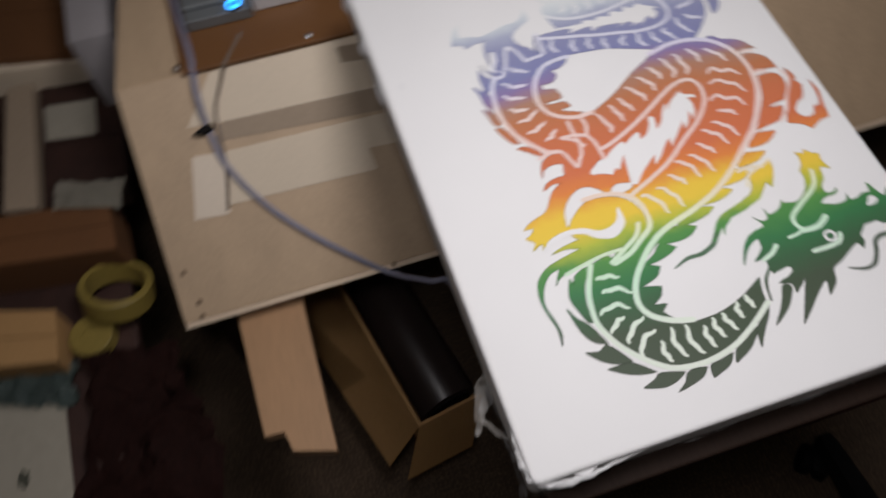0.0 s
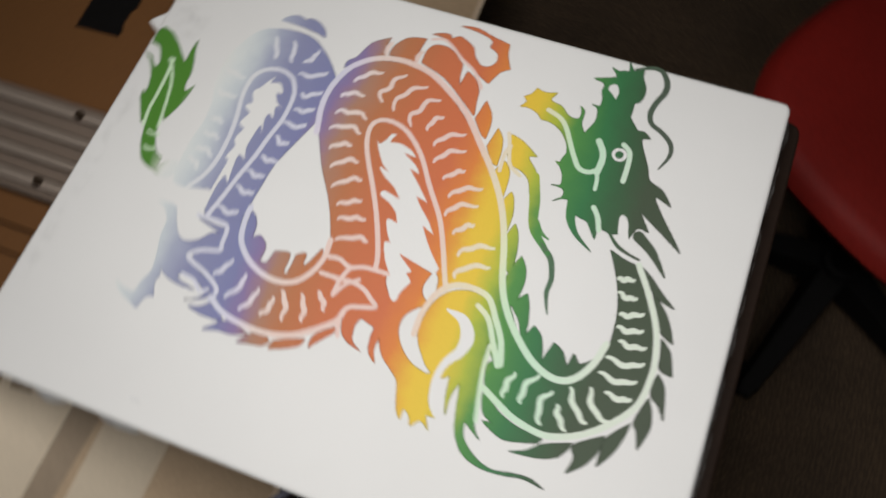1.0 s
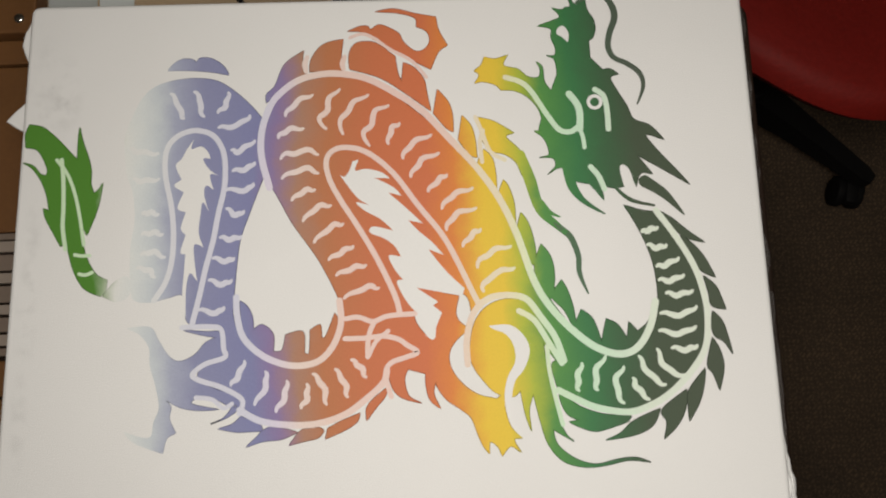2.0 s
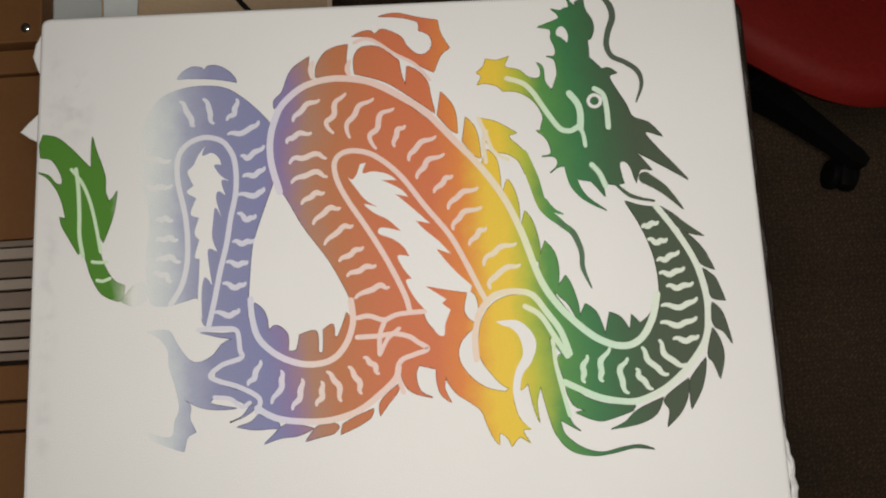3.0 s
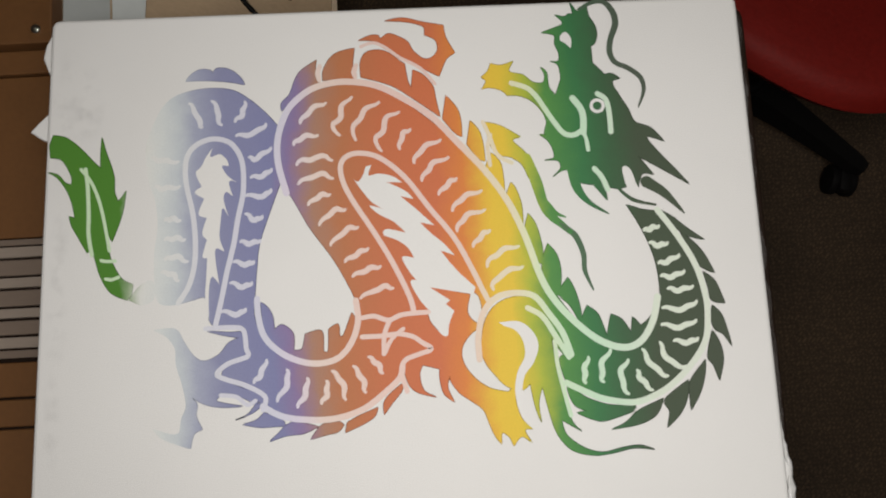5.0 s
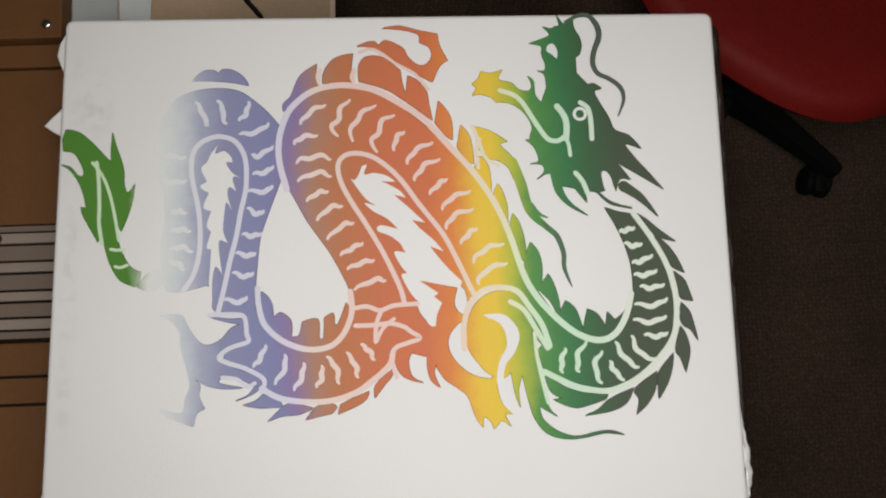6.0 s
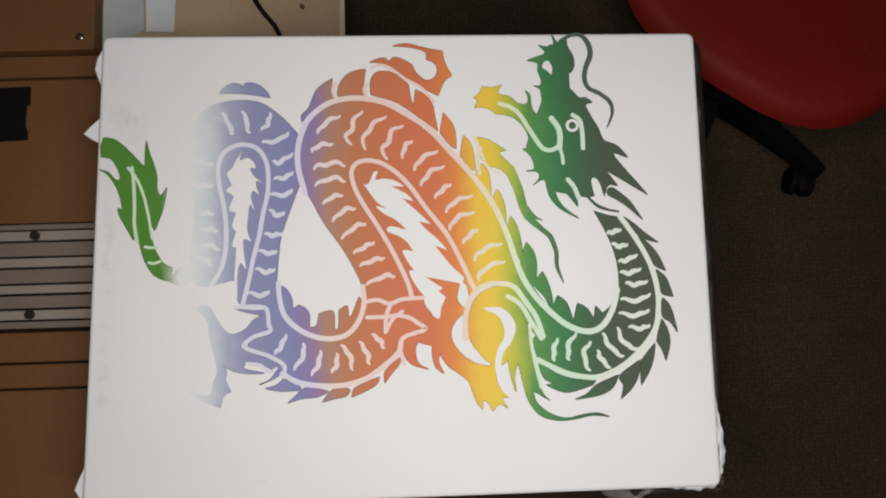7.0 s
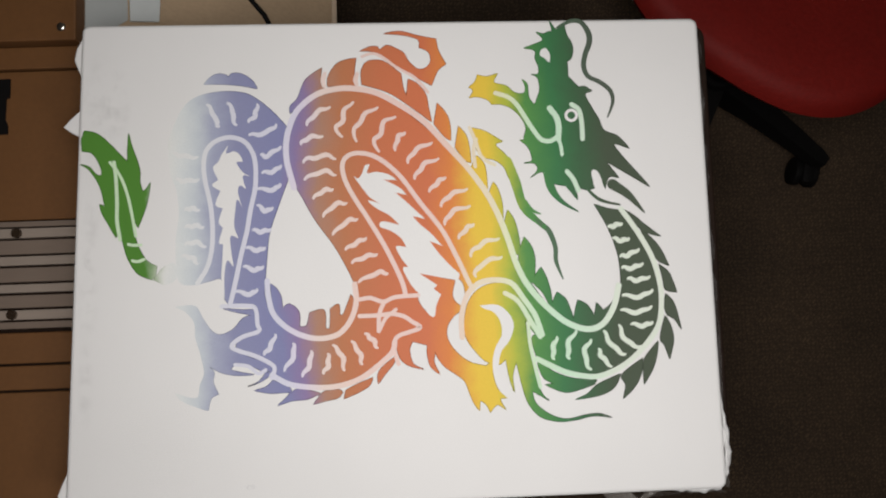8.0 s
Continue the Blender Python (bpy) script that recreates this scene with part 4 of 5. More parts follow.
def bunch_bm(pts, radii, z, flat=0.8):
    """A lumpy bunched roll of film along pts."""
    run, size = [], []
    for i in range(len(pts) - 1):
        for k in range(8):
            t = k / 8
            run.append(Vector((*Vector(pts[i]).lerp(Vector(pts[i + 1]), t), z)))
            size.append(radii[i] * (1 - t) + radii[i + 1] * t)
    bm = bmesh.new()
    rings = []
    for i, (p, r) in enumerate(zip(run, size)):
        d = (run[min(i + 1, len(run) - 1)] - run[max(i - 1, 0)]).normalized()
        a = d.cross(Vector((0, 0, 1))).normalized()
        ring = []
        for k in range(12):
            q = p + (a * math.cos(k * math.pi / 6) + Vector((0, 0, flat)) * math.sin(k * math.pi / 6)) * r
            ring.append(bm.verts.new(q + noise.noise_vector(q * 130) * r * 0.7))
        rings.append(ring)
    for u, v in zip(rings, rings[1:]):
        for k in range(12):
            bm.faces.new((u[k], u[(k + 1) % 12], v[(k + 1) % 12], v[k]))
    bm.faces.new(rings[0][::-1])
    bm.faces.new(rings[-1])
    return bm


def screw(parent, x, y, z, r=0.004, material=None):
    head = bmesh.new()
    bmesh.ops.create_uvsphere(head, u_segments=20, v_segments=12, radius=r)
    head.transform(Matrix.Translation((x, y, z + 0.0002)) @ Matrix.Diagonal((1, 1, 0.55, 1)))
    head = join_bm(head, cyl_bm((x, y, z + r * 0.55), r * 0.35, 0.0006, 6))
    return part("screw", head, material or M_STEEL, parent, "", True)


# ---- further details of the canvas ----
for k, pts in enumerate(([(-0.023, 0.372), (-0.016, 0.380), (-0.004, 0.389), (-0.003, 0.360), (-0.015, 0.366)], [(-0.009, 0.430), (-0.0125, 0.440), (-0.010, 0.452), (-0.003, 0.460), (0.0, 0.420), (-0.006, 0.423)],
                         [(-0.026, 0.016), (-0.022, 0.026), (-0.013, 0.042), (-0.011, 0.004), (-0.020, 0.006)], [(0.608, 0.035), (0.6145, 0.044), (0.6150, 0.05), (0.609, 0.060)])):
    flap = slab_bm([Vector(p) for p in pts], 0.684, 0.6945, 0.002)
    part("folded_corner", flap, M_CANVAS, painting, "frayed fold of white canvas")
P, Q = Vector((0.167, -0.012)), Vector((-0.035, 0.003))
part("frayed_fold", crumple_bm(40, 6, lambda u, v: (P.x + (Q.x - P.x) * u, 0.001 - v * (0.006 + 0.004 * math.sin(u * 17)), 0.6955 - 0.010 * v * v), 0.0025, 11.0, 0.0008), M_CANVAS, painting, "loose frayed fold of white canvas", True)
# crumpled clear film that hangs round the edge
part("plastic_film", crumple_bm(60, 8, lambda u, v: (0.6125 + 0.004 * math.sin(u * 23) * v, 0.0 + 0.46 * u, 0.697 - v * (0.012 + 0.012 * abs(math.sin(u * 9.5)) + 0.02 * max(0, 1 - 9 * u))), 0.0035, 3.0), M_FILM, painting, "crumpled clear plastic film along the edge")
part("plastic_film", crumple_bm(26, 8, lambda u, v: (0.612 - 0.10 * u, -0.004 - 0.003 * v, 0.697 - v * (0.03 - 0.022 * u)), 0.0035, 9.0), M_FILM, painting, "crumpled clear plastic film along the edge")
part("film_bunch", bunch_bm([(0.541, 0.006), (0.565, 0.002), (0.585, -0.001), (0.603, 0.002), (0.613, 0.015), (0.616, 0.045), (0.611, 0.082), (0.607, 0.138)], [0.002, 0.004, 0.0035, 0.005, 0.004, 0.0022, 0.0016, 0.001], 0.692), M_BUNCH, painting, "bunched milky plastic film round the corner", True)
for pts, w in (([(0.483, 0.012), (0.506, -0.008), (0.534, -0.019), (0.549, -0.028)], [0.004, 0.010, 0.007, 0.002]), ([(0.532, -0.020), (0.543, -0.012), (0.552, -0.007), (0.561, 0.003)], [0.003, 0.0035, 0.004, 0.003]), ([(0.492, 0.003), (0.516, 0.003), (0.536, 0.004), (0.556, 0.005)], [0.008, 0.007, 0.006, 0.006])):
    part("film_strand", bunch_bm(pts, [0.7 * v for v in w], 0.664, 0.12), M_STRAND, painting, "torn strand of clear plastic film", True)
part("plastic_film", crumple_bm(14, 14, lambda u, v: (0.505 + 0.022 * u, -0.004 - 0.010 * v - 0.008 * v * u, 0.675 - 0.02 * v), 0.004, 5.0), M_FILM, painting, "torn clear plastic film along the edge")
for x, y, w, h in ((0.157, 0.019, 0.007, 0.0022), (0.160, 0.0205, 0.0025, 0.001)):
    part("smudge", flat_bm([Vector((x + w * math.cos(a * 0.4488), y + h * math.sin(a * 0.4488))) for a in range(14)], CANVAS_TOP + 0.0002 + 0.03 * h), M_SMUDGE, painting, "faint grey smudge")

for x, y, w, h in ((0.014, 0.385, 0.022, 0.075), (0.034, 0.392, 0.016, 0.04), (0.004, 0.20, 0.013, 0.055), (0.008, 0.26, 0.010, 0.05), (0.0, 0.12, 0.012, 0.05)):
    spot = flat_bm([Vector((max(x + w * math.cos(a * 0.2618), -0.006), y + h * math.sin(a * 0.2618))) for a in range(24)], CANVAS_TOP + 0.00007 + 0.0004 * w)
    for v in spot.verts:
        v.co.z += 1e-6 * math.sin(v.co.y * 900)
    part("handling_mark", spot, M_DIRT, painting, "faint grey handling marks")

# ---- small dark table added under the canvas ----
table = thing("added_table", "small dark brown pedestal table added under the canvas, its rim imitating shadow", "table")
# the dark overhang stands in for the strip of shadow beside the canvas
part("tabletop", slab_bm(rounded_outline([(0.012, 0.012), (0.630, 0.012), (0.632, 0.468), (0.008, 0.478)], 0.015), 0.642, 0.664, 0.003), M_DARKWOOD, table)
part("column", cyl_bm((0.36, 0.26, 0.342), 0.035, 0.60, 24), M_BLACK, table, "black column", True)
part("foot", cyl_bm((0.36, 0.26, 0.021), 0.14, 0.042, 40, 0.12), M_BLACK, table, "round black foot", True)

# ---- plywood bed of the machine, which rises towards the gantry ----
bed = thing("plywood_bed", "pale sloping plywood machine bed patched with masking tape", "machine bed")
SLOPE = Matrix.Translation((0.205, 0, 0.378)) @ Matrix.Rotation(math.atan2(0.2005, 0.2685), 4, "Y")


def on_slope(name, bm, mt, label="", smooth=False):
    bm.transform(SLOPE)
    return part(name, bm, mt, bed, label, smooth)


on_slope("board", prism_bm([(-0.335, -0.327), (-0.002, -0.337), (-0.002, 1.30), (-0.335, 1.30)], -0.018, 0.0, 0.0012), M_PALE)
on_slope("edge_strip", box_bm(-0.0018, 0.006, -0.336, 1.30, -0.019, 0.0012, 0.001), M_PALE_LIGHT, "lighter plywood edge strip")
part("board", prism_bm([(-0.80, -0.235), (-0.0635, -0.327), (-0.0635, 1.30), (-0.80, 1.30)], 0.562, 0.5785, 0.0012), M_PALE, bed)
for k, (nm, mt, pts) in enumerate((
    ("tape_strip", M_TAPE, [(-0.330, -0.20), (-0.330, 0.06), (-0.251, 0.045), (-0.260, -0.199), (-0.265, -0.250)]),
    ("tape_strip", M_TAPE_DARK, [(-0.261, -0.204), (-0.253, 0.062), (-0.219, 0.053), (-0.237, -0.222)]),
    ("tape_strip", M_TAPE, [(-0.221, -0.213), (-0.216, 0.052), (-0.171, 0.039), (-0.174, -0.017), (-0.142, -0.013), (-0.148, -0.231)]),
    ("tape_strip", M_TAPE_LIGHT, [(-0.225, -0.257), (-0.221, -0.214), (-0.136, -0.230), (-0.140, -0.279)]),
    ("tape_strip", M_TAPE_DARK, [(-0.321, -0.023), (-0.316, 0.079), (-0.289, 0.073), (-0.299, -0.022)]),
)):
    on_slope(nm, prism_bm(pts, 0.0004, 0.0009 + 0.0003 * k), mt, "strip of masking tape")
for x, y in ((-0.073, -0.317), (-0.027, -0.309), (-0.006, -0.311), (0.000, -0.028), (-0.064, 0.627)):
    on_slope("screw", join_bm(cyl_bm((x, y, 0.001), 0.004, 0.002, 16, 0.0032), cyl_bm((x, y, 0.0022), 0.0018, 0.0006, 6)), M_RUST, "", True)
on_slope("plastic_sheet", prism_bm([(-0.330, 0.50), (-0.283, 0.541), (-0.285, 0.628), (-0.330, 1.1)], 0.0005, 0.003), M_GREYWHITE, "pale grey plastic sheet")
on_slope("plastic_strip", prism_bm([(-0.281, 0.539), (-0.247, 0.546), (-0.243, 0.640), (-0.283, 0.628)], 0.0032, 0.0058), M_PAPER, "white plastic strip")
for x, y in ((-0.74, -0.22), (-0.74, 1.22), (-0.12, -0.27), (-0.12, 1.22)):
    part("leg", box_bm(x - 0.02, x + 0.02, y - 0.02, y + 0.02, 0.0, 0.5615, 0.002), M_DARKWOOD, bed, "dark wooden leg")
for y in (-0.30, 1.22):
    part("leg", box_bm(0.14, 0.17, y - 0.015, y + 0.015, 0.0, 0.372, 0.002), M_DARKWOOD, bed, "dark wooden leg")

# plank that sticks out from under the bed
plank = thing("plank", "pale notched plywood plank fixed under the machine bed", "plank")
part("plank_board", prism_bm([(-0.2, -0.275), (0.386, -0.267), (0.387, -0.239), (0.417, -0.234), (0.435, -0.177), (-0.2, -0.165)], 0.325, 0.3455, 0.001), M_PALE_WARM, plank)

# ---- gantry ----
gantry = thing("gantry", "brown fibreboard gantry with a grooved aluminium rail", "machine")
GX = -0.057
for y0, y1, z1 in ((0.498, 1.10, 0.602), (0.470, 0.4955, 0.590), (0.2965, 0.468, 0.587), (0.1365, 0.1705, 0.588), (0.1075, 0.134, 0.587), (-0.235, 0.105, 0.587)):
    part("panel", box_bm(-0.72, GX, y0, y1, 0.5800, z1, 0.0015), M_BROWN, gantry)
# added dark sheet that stands in for the shade between the panels
part("panel", box_bm(-0.72, GX - 0.004, -0.230, 1.10, 0.5786, 0.5798), M_DARKWOOD, gantry, "dark sheet added for the shade in the panel gaps")
# base coloured dark to give the shade in the gaps between ribs
rail = part("rail", box_bm(-0.72, GX + 0.006, 0.1740, 0.2952, 0.5800, 0.5830, 0.0005), M_DARKWOOD, gantry, "grooved aluminium extrusion, its base darkened for the shade in the grooves")
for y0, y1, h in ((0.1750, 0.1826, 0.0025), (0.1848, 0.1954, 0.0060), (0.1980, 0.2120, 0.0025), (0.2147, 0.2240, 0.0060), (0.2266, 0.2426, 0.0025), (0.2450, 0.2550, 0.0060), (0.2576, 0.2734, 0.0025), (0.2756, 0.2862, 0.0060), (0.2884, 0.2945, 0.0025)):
    part("rib", box_bm(-0.72, GX + 0.006, y0, y1, 0.5832, 0.5882 + h, 0.0006), M_ALU if h > 0.003 else M_ALU_SHADE, rail, "pale aluminium rib" if h > 0.003 else "recessed aluminium rib, shade put into its colour")
for x, y in ((-0.1235, 0.2808), (-0.1275, 0.1905), (-0.32, 0.2808), (-0.325, 0.1905)):
    part("bolt", join_bm(cyl_bm((x, y, 0.5955), 0.0055, 0.005, 20, 0.0052), cyl_bm((x, y, 0.5985), 0.003, 0.001, 6)), M_BOLT, rail, "dark bronzed socket bolt", True)
for x, y, z in ((-0.073, 0.513, 0.602), (-0.069, -0.056, 0.587), (-0.069, -0.240, 0.587), (-0.30, 0.513, 0.602)):
    screw(gantry, x, y, z, 0.0055)
part("black_patch", prism_bm([(-0.20, 0.458), (-0.137, 0.459), (-0.137, 0.437), (-0.141, 0.436), (-0.142, 0.412), (-0.139, 0.405), (-0.139, 0.395), (-0.20, 0.393)], 0.5873, 0.589), M_BLACK, gantry, "matt black patch")

# ---- motor unit with its glowing ring ----
motor = thing("motor_unit", "grey metal motor unit with black fins and blue ring light", "machine")
part("body", box_bm(-0.478, -0.150, -0.215, -0.03, 0.5875, 0.612, 0.003), M_GREYMETAL, motor, "grey metal plate")
for x0, x1, z1, mt in ((-0.178, -0.160, 0.622, M_SILVER), (-0.200, -0.181, 0.634, M_BLACK), (-0.214, -0.202, 0.644, M_SILVER), (-0.240, -0.216, 0.640, M_BLACK), (-0.262, -0.242, 0.652, M_SILVER), (-0.290, -0.264, 0.645, M_BLACK), (-0.325, -0.292, 0.660, M_SILVER), (-0.36, -0.327, 0.648, M_BLACK), (-0.40, -0.362, 0.662, M_SILVER)):
    part("fin", box_bm(x0 + 0.022, x1 + 0.022, -0.118, -0.034, 0.6125 if x0 < -0.18 else 0.5878, z1, 0.003), mt, motor)
for x, y in ((-0.203, -0.178), (-0.268, -0.182), (-0.338, -0.18)):
    part("slot", box_bm(x - 0.007, x + 0.007, y - 0.022, y + 0.022, 0.6122, 0.6135), M_BLACK, motor, "dark connector slot")
part("front_plate", box_bm(-0.148, -0.128, -0.215, -0.121, 0.5878, 0.606, 0.002), M_GREYMETAL, motor, "grey metal plate")
button = part("button", cyl_bm((-0.136, -0.143, 0.609), 0.0085, 0.006, 28), M_BLACK, motor, "round black button", True)
part("ring_light", ring_bm((-0.136, -0.143, 0.6115), 0.0095, 0.0055, 0.0025, 32, 0.0005), M_LED, button, "glowing blue ring")

# ---- cables ----
def lay(u, v, h):
    """A point h above the sloping bed."""
    return tuple(SLOPE @ Vector((u, v, h)))


tagged(part("cable", tube_bm([(-0.40, -0.242, 0.60), (-0.221, -0.227, 0.594), (-0.148, -0.223, 0.593), (-0.080, -0.219, 0.589), lay(-0.307, -0.224, 0.012), lay(-0.259, -0.224, 0.006), lay(-0.204, -0.216, 0.0052), lay(-0.140, -0.183, 0.0052), lay(-0.084, -0.138, 0.0052), lay(-0.032, -0.085, 0.0052), lay(0.010, -0.036, 0.006), (0.258, 0.011, 0.400), (0.272, 0.040, 0.398), (0.36, 0.05, 0.36), (0.40, 0.12, 0.12), (0.42, 0.16, 0.0045), (0.47, 0.2, 0.0045)], 0.0042, 12, 8), M_CABLE, None, "", True), "slack blue-grey cable draped over the plywood bed", "cable")
tagged(part("wire", tube_bm([(-0.103, -0.146, 0.5895), (-0.080, -0.162, 0.586), lay(-0.336, -0.175, 0.012), lay(-0.310, -0.191, 0.004), lay(-0.279, -0.207, 0.0035), lay(-0.248, -0.212, 0.0035), lay(-0.197, -0.217, 0.0035), lay(-0.143, -0.231, 0.0035)], 0.0026, 8, 6), M_WIRE, None, "", True), "thin brown wire hanging from the gantry", "wire")
bm = prism_bm([(-0.254, -0.246), (-0.264, -0.219), (-0.254, -0.215), (-0.249, -0.233)], 0.0008, 0.014, 0.002)
bm.transform(SLOPE)
tagged(part("cable_clip", bm, M_BLACK), "small black plastic cable clip on the bed", "clip")
tagged(part("cable", tube_bm([lay(-0.145, 0.643, 0.0036), lay(-0.138, 0.619, 0.0036), lay(-0.126, 0.603, 0.0036), lay(-0.112, 0.590, 0.0036), lay(-0.101, 0.575, 0.0036), lay(-0.03, 0.46, 0.0036), lay(-0.05, 0.38, 0.0036)], 0.0033, 10, 6), M_BLACK, None, "", True), "thin black cable lying on the plywood bed", "cable")

# ---- open cardboard box on the floor ----
carton = thing("cardboard_box", "open brown cardboard box with a black roll inside, on the carpet", "box")
TOP = 0.16
FL, FR, BL, BR = (Vector(p) for p in ((0.390, -0.056), (0.372, 0.056), (0.015, -0.138), (-0.015, -0.016)))


def wall_bm(p, q, inward, z0, z1, thick=0.005):
    n = inward.normalized() * thick
    return prism_bm([tuple(p), tuple(q), tuple(q + n), tuple(p + n)], z0, z1)


def flap_bm(p, q, p2, q2, z2, thick=0.004):
    """A flap that folds out from the edge p-q at the box's top to p2-q2 at height z2."""
    bm = bmesh.new()
    low = [bm.verts.new((*v, z)) for v, z in ((p, TOP), (q, TOP), (q2, z2), (p2, z2))]
    bm.faces.new(low)
    bmesh.ops.solidify(bm, geom=list(bm.faces), thickness=thick)
    return bm


across, along = FR - FL, BL - FL
part("side", wall_bm(FL, BL, across, 0.003, TOP), M_CARD, carton)
part("side", wall_bm(FR, BR, -across, 0.003, 0.10), M_CARD, carton)
part("side", wall_bm(FL + across * 0.05, FR - across * 0.05, along, 0.003, TOP), M_CARD, carton)
part("side", wall_bm(BL + across * 0.05, BR - across * 0.05, -along, 0.003, TOP), M_CARD, carton)
part("base", prism_bm([tuple(v) for v in (FL, FR, BR, BL)], 0.0, 0.003), M_CARD, carton)
part("flap", flap_bm(FL, BL, Vector((0.423, -0.120)), Vector((0.024, -0.239)), 0.10), M_CARD, carton)
part("flap", flap_bm(FL, FR, Vector((0.453, -0.098)), Vector((0.434, 0.022)), 0.10), M_CARD, carton)
roll = thing("black_roll", "glossy black roll lying in the cardboard box", "roll")
mid, way = (FL + BR) / 2 + across * 0.03, along.normalized()
bm = cyl_bm((0, 0, 0), across.length * 0.47, along.length * 0.92, 40, axis="X", bevel=0.003)
bm.transform(Matrix.Translation((mid.x, mid.y, 0.162 - across.length * 0.45)) @ Matrix.Rotation(math.atan2(way.y, way.x), 4, "Z"))
part("roll_body", bm, M_GLOSSBLACK, roll, "", True)
for s in (-1, 1):
    cap = cyl_bm((s * (along.length * 0.46 + 0.0015), 0, 0), across.length * 0.36, 0.003, 36, axis="X", bevel=0.001)
    cap = join_bm(cap, cyl_bm((s * (along.length * 0.46 + 0.004), 0, 0), across.length * 0.12, 0.004, 24, axis="X"))
    cap.transform(Matrix.Translation((mid.x, mid.y, 0.162 - across.length * 0.45)) @ Matrix.Rotation(math.atan2(way.y, way.x), 4, "Z"))
    part("end_cap", cap, M_BLACK, roll, "dull black end cap", True)

# ---- cluttered low table beside the machine ----
low = thing("low_table", "dark wooden low table full of boxes and tape", "table")
part("tabletop", box_bm(-0.95, 0.42, -1.15, -0.415, 0.325, 0.345, 0.002), M_DARKRED, low)
for x, y in ((-0.90, -1.1), (0.36, -1.1), (-0.90, -0.47), (0.36, -0.47)):
    part("leg", box_bm(x - 0.02, x + 0.02, y - 0.02, y + 0.02, 0, 0.3248), M_DARKWOOD, low)


def carton_on(z0, z1, pts, mt, label, category="box", name="small_box"):
    ob = thing(name, label, category)
    if name != "small_box":
        part("strip", prism_bm(pts, z0, z1, 0.002), mt, ob)
        return ob
    part("carton", prism_bm(pts, z0, z1 - 0.0042, 0.002), mt, ob)
    p, q, u, v = (Vector(c) for c in pts)
    for a, b, c, d in ((p, q, q.lerp(u, 0.494), p.lerp(v, 0.494)), (p.lerp(v, 0.506), q.lerp(u, 0.506), u, v)):
        part("flap", prism_bm([tuple(a), tuple(b), tuple(c), tuple(d)], z1 - 0.004, z1, 0.001), mt, ob)
    return ob


b1 = carton_on(0.346, 0.42, [(-0.371, -0.608), (-0.330, -0.415), (-0.557, -0.427), (-0.597, -0.636)], M_CARDBROWN, "flat brown cardboard box with a pale edge")
part("pale_edge", prism_bm([(-0.355, -0.619), (-0.325, -0.422), (-0.349, -0.421), (-0.392, -0.619)], 0.3465, 0.405, 0.001), M_TAPE, b1, "pale cardboard edge")
b2 = carton_on(0.3458, 0.372, [(-0.321, -0.514), (-0.308, -0.385), (-0.051, -0.391), (-0.061, -0.519)], M_DARKRED, "dark maroon tray with a white card on it")
part("white_card", prism_bm([(-0.275, -0.508), (-0.265, -0.424), (-0.187, -0.427), (-0.200, -0.508)], 0.3725, 0.376, 0.001), M_DIM_PAPER, b2, "white card")
carton_on(0.3458, 0.385, [(-0.328, -0.564), (-0.327, -0.521), (-0.063, -0.525), (-0.072, -0.576)], M_TAPE_DARK, "narrow pale wooden strip", "strip", "wood_strip")
b3 = carton_on(0.3458, 0.43, [(-0.032, -0.605), (-0.008, -0.404), (0.081, -0.401), (0.049, -0.606)], M_CARDBROWN, "brown cardboard box under a white cloth")
tagged(part("white_cloth", crumple_bm(16, 10, lambda u, v: (Vector((-0.011, -0.481, 0.434)).lerp(Vector((0.015, -0.384, 0.434)), u) + (Vector((-0.055, -0.470, 0.44)) - Vector((-0.011, -0.481, 0.434))) * v), 0.005, 2.0, 0.002), M_DIM_PAPER, None, "", True), "crumpled white cloth on a cardboard box", "cloth")
carton_on(0.3458, 0.40, [(0.099, -0.616), (0.133, -0.504), (0.213, -0.506), (0.189, -0.617)], M_CARD, "tan cardboard box on the low table")
tape = thing("tape_roll", "yellow masking tape roll leaning on another roll", "tape")
m = pose(0.120, -0.421, 0.388, -14, -18, 0)
bm = ring_bm((0, 0, -0.022), 0.050, 0.0425, 0.034, 48)
bm.transform(m)
part("tape", bm, M_YELLOW, tape, "", True)
bm = ring_bm((0, 0, -0.0223), 0.0423, 0.0405, 0.0348, 48, 0.0005)
bm.transform(m)
part("core", bm, M_YELLOW, tape, "yellowed cardboard core", True)
tape2 = thing("tape_roll", "yellow tape roll lying flat on the low table", "tape")
c = (0.171, -0.471)
part("tape", ring_bm((c[0], c[1], 0.3458), 0.031, 0.012, 0.024), M_YELLOW, tape2, "", True)
part("core", cyl_bm((c[0], c[1], 0.357), 0.0119, 0.022, 24), M_YELLOW, tape2)
tagged(part("plastic_bag", crumple_bm(22, 18, lambda u, v: (Vector((0.176, -0.620, 0.362)).lerp(Vector((0.207, -0.500, 0.362)), u) + (Vector((0.230, -0.621, 0.358)) - Vector((0.176, -0.620, 0.362))) * v), 0.011, 7.0, 0.001), M_BAG, None, "", True), "crumpled grey-green plastic bag on the low table", "bag")
sheet = thing("paper_sheet", "white paper sheet with a dark stain on the low table", "paper")
part("sheet", prism_bm([(0.210, -0.654), (0.232, -0.523), (0.444, -0.518), (0.399, -0.656)], 0.3455, 0.3475), M_DIM_PAPER, sheet)
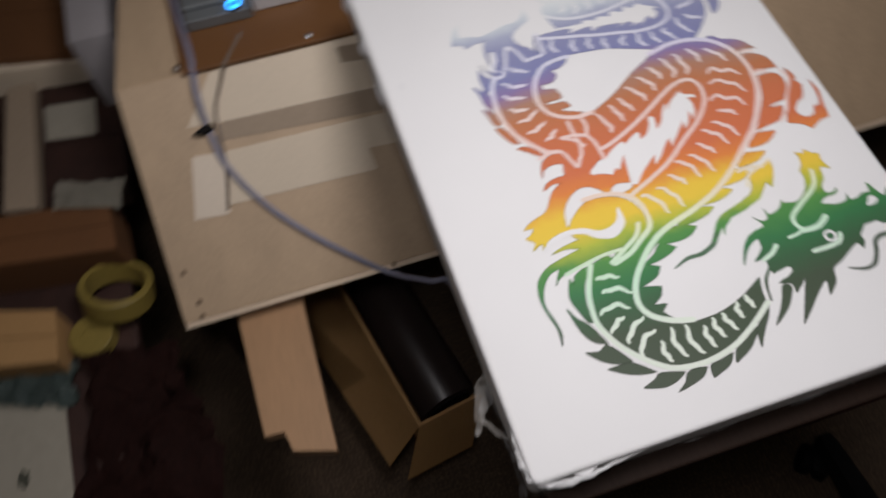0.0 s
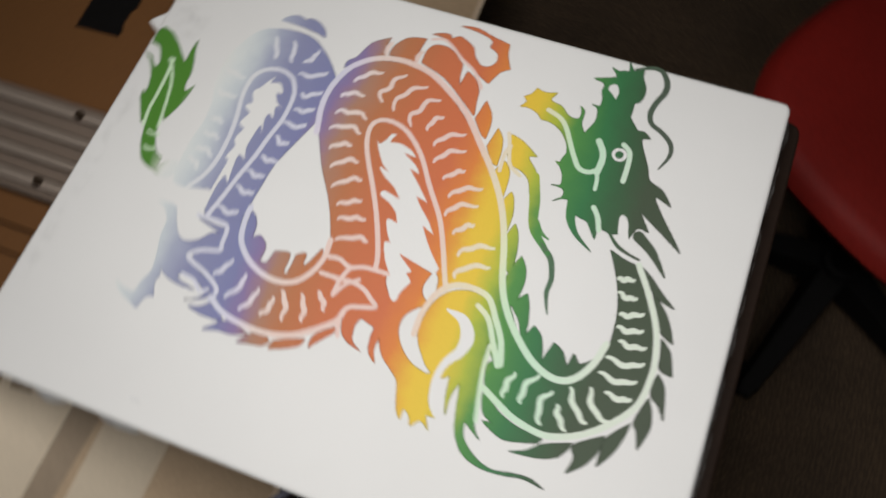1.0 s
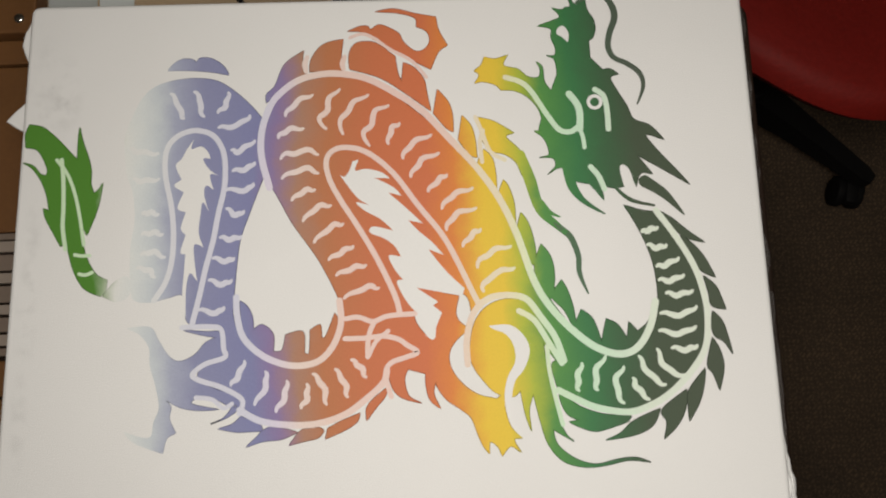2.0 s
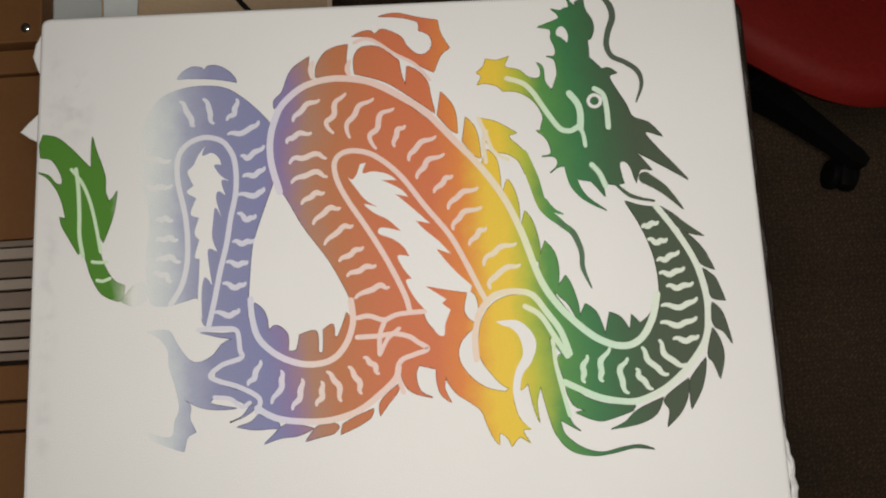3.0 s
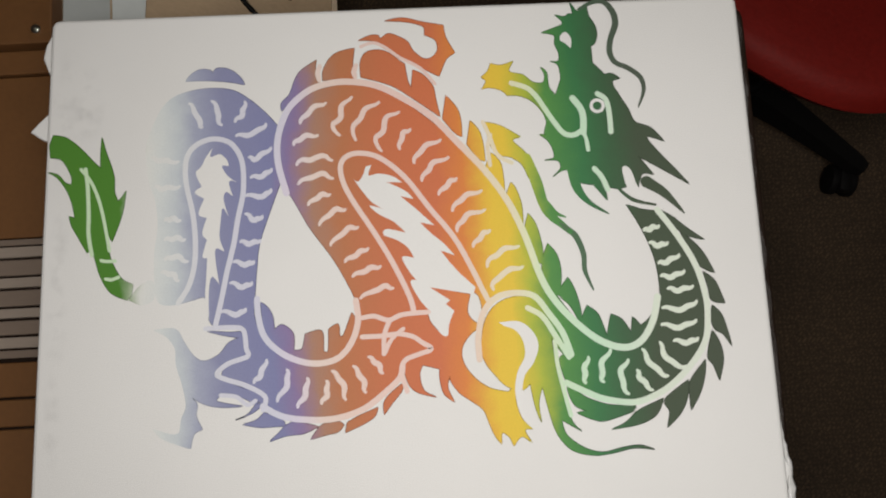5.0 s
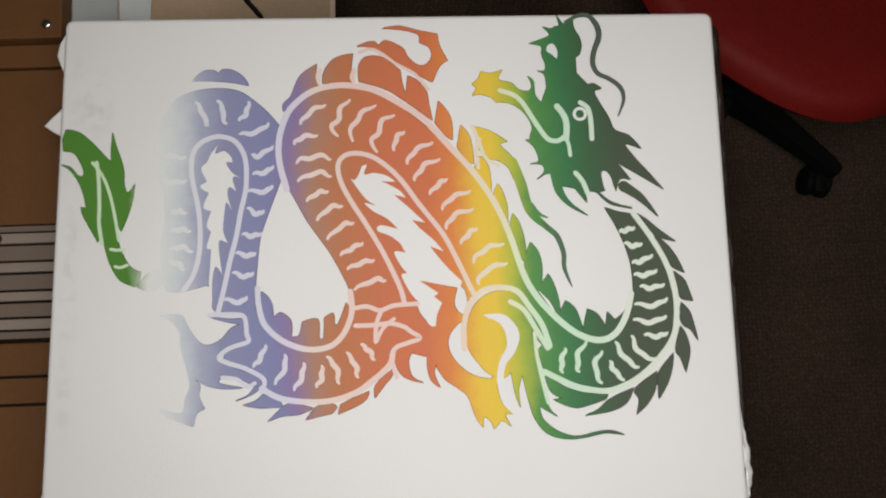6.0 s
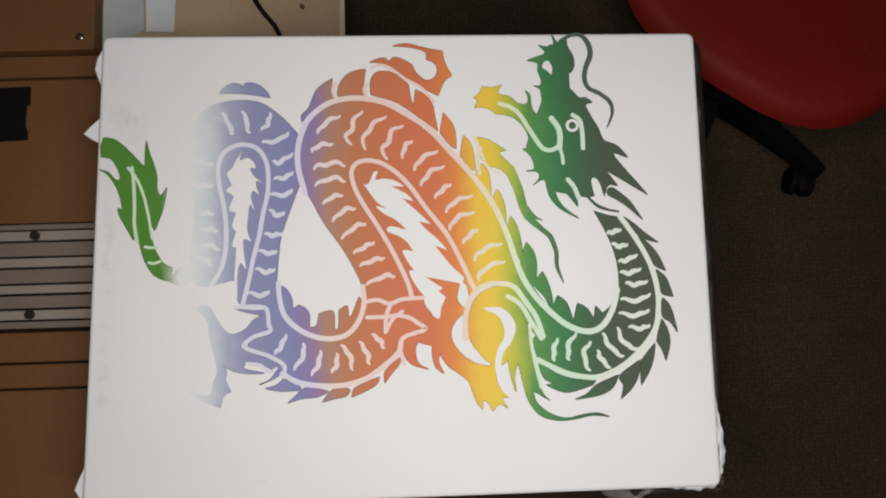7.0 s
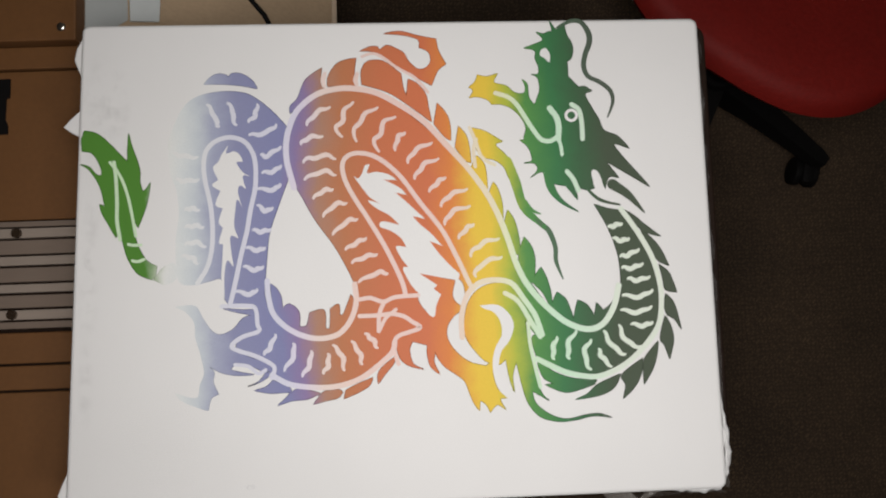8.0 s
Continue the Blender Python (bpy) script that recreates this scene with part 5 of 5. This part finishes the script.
part("stain", flat_bm([Vector((0.341, -0.582)) + Vector((0.012 * math.cos(a * 0.5236) * (1 + 0.3 * math.sin(a * 2.1)), 0.008 * math.sin(a * 0.5236) * (1 + 0.3 * math.cos(a * 3.3)))) for a in range(12)], 0.3478), M_STAIN, sheet, "dark stain")
tagged(part("dark_cloth", crumple_bm(26, 26, lambda u, v: (Vector((0.188, -0.496, 0.366)).lerp(Vector((0.221, -0.341, 0.358)), u) + (Vector((0.452, -0.502, 0.36)) - Vector((0.188, -0.496, 0.366))) * v + Vector((0.02 * math.sin(v * 9) * (u - 0.5) * 2, 0.018 * math.sin(u * 11 + v * 5), 0.012 * math.sin(u * 7) * math.sin(v * 8)))), 0.013, 4.0, 0.002), M_MAROON, None, "", True), "rumpled dark maroon cloth on the low table", "cloth")
tagged(part("grey_case", box_bm(-0.70, -0.245, -0.405, -0.338, 0.0, 0.52, 0.006), M_GREYCASE, None, "", True), "tall grey metal case between the machine and the low table", "case")

# ---- red swivel chair ----
HUB = (0.868, 0.592)
chair = thing("office_chair", "red fabric swivel chair with a black five-star base", "chair")


SEAT, TURN_SEAT = (0.892, 0.706), radians(-35)


def seat_bm(profile, seg=96):
    """A rounded-square cushion: (inset, height) rings inside one outline."""
    bm = bmesh.new()
    rings = []
    for inset, z in profile:
        ring = []
        for k in range(seg):
            a = k * 2 * math.pi / seg
            c, s = math.cos(a), math.sin(a)
            x = math.copysign(abs(c) ** (2 / 3.0), c) * (0.235 - inset)
            y = math.copysign(abs(s) ** (2 / 3.0), s) * (0.265 - inset)
            ring.append(bm.verts.new((SEAT[0] + x * math.cos(TURN_SEAT) - y * math.sin(TURN_SEAT), SEAT[1] + x * math.sin(TURN_SEAT) + y * math.cos(TURN_SEAT), z)))
        rings.append(ring)
    for u, v in zip(rings, rings[1:]):
        for k in range(seg):
            bm.faces.new((u[k], u[(k + 1) % seg], v[(k + 1) % seg], v[k]))
    bm.faces.new(rings[0][::-1])
    bm.faces.new(rings[-1])
    return bm


seat = part("seat", seat_bm([(0.07, 0.394), (0.025, 0.400), (0.006, 0.414), (0.0, 0.432), (0.008, 0.448), (0.018, 0.4565), (0.030, 0.459), (0.07, 0.4575), (0.14, 0.455), (0.22, 0.454)]), M_RED, chair, "rounded red upholstered seat", True)
part("seat_plate", cyl_bm((*HUB, 0.3845), 0.10, 0.018, 32), M_BLACK, chair, "black metal seat plate", True)
part("gas_column", cyl_bm((*HUB, 0.245), 0.025, 0.262, 24), M_BLACK, chair, "black gas column", True)
part("hub", cyl_bm((*HUB, 0.105), 0.048, 0.075, 28, 0.034, bevel=0.004), M_BLACK, chair, "", True)
for k in range(5):
    a = radians(-110 + 72 * k)
    m = Matrix.Translation((*HUB, 0)) @ Matrix.Rotation(a, 4, "Z")
    bm = bmesh.new()
    rows = []
    for s, half, z0, z1 in ((0.03, 0.030, 0.075, 0.128), (0.10, 0.025, 0.078, 0.118), (0.18, 0.021, 0.074, 0.104), (0.25, 0.018, 0.068, 0.090), (0.268, 0.012, 0.069, 0.086)):
        rows.append([bm.verts.new(v) for v in ((s, -half, z0), (s, half, z0), (s, half * 0.7, z1), (s, -half * 0.7, z1))])
    for u, v in zip(rows, rows[1:]):
        for i in range(4):
            bm.faces.new((u[i], u[(i + 1) % 4], v[(i + 1) % 4], v[i]))
    bm.faces.new(rows[0][::-1])
    bm.faces.new(rows[-1])
    bm.transform(m)
    leg = part("leg", bm, M_BLACK, chair, "black plastic star leg")
    turn = m @ pose(0.25, 0, 0, 0, 0, (215, -64, 222, 30, 140)[k])
    bm = join_bm(cyl_bm((0, 0, 0.062), 0.007, 0.02, 12), box_bm(-0.012, 0.046, -0.012, 0.012, 0.034, 0.058, 0.007))
    bm.transform(turn)
    caster = part("caster", bm, M_BLACK, leg, "black twin-wheel caster", True)
    for s in (-0.0145, 0.0145):
        bm = cyl_bm((0.020, s, 0.027), 0.027, 0.017, 26, axis="Y", bevel=0.004)
        bm.transform(turn)
        part("wheel", bm, M_BLACK, caster, "", True)
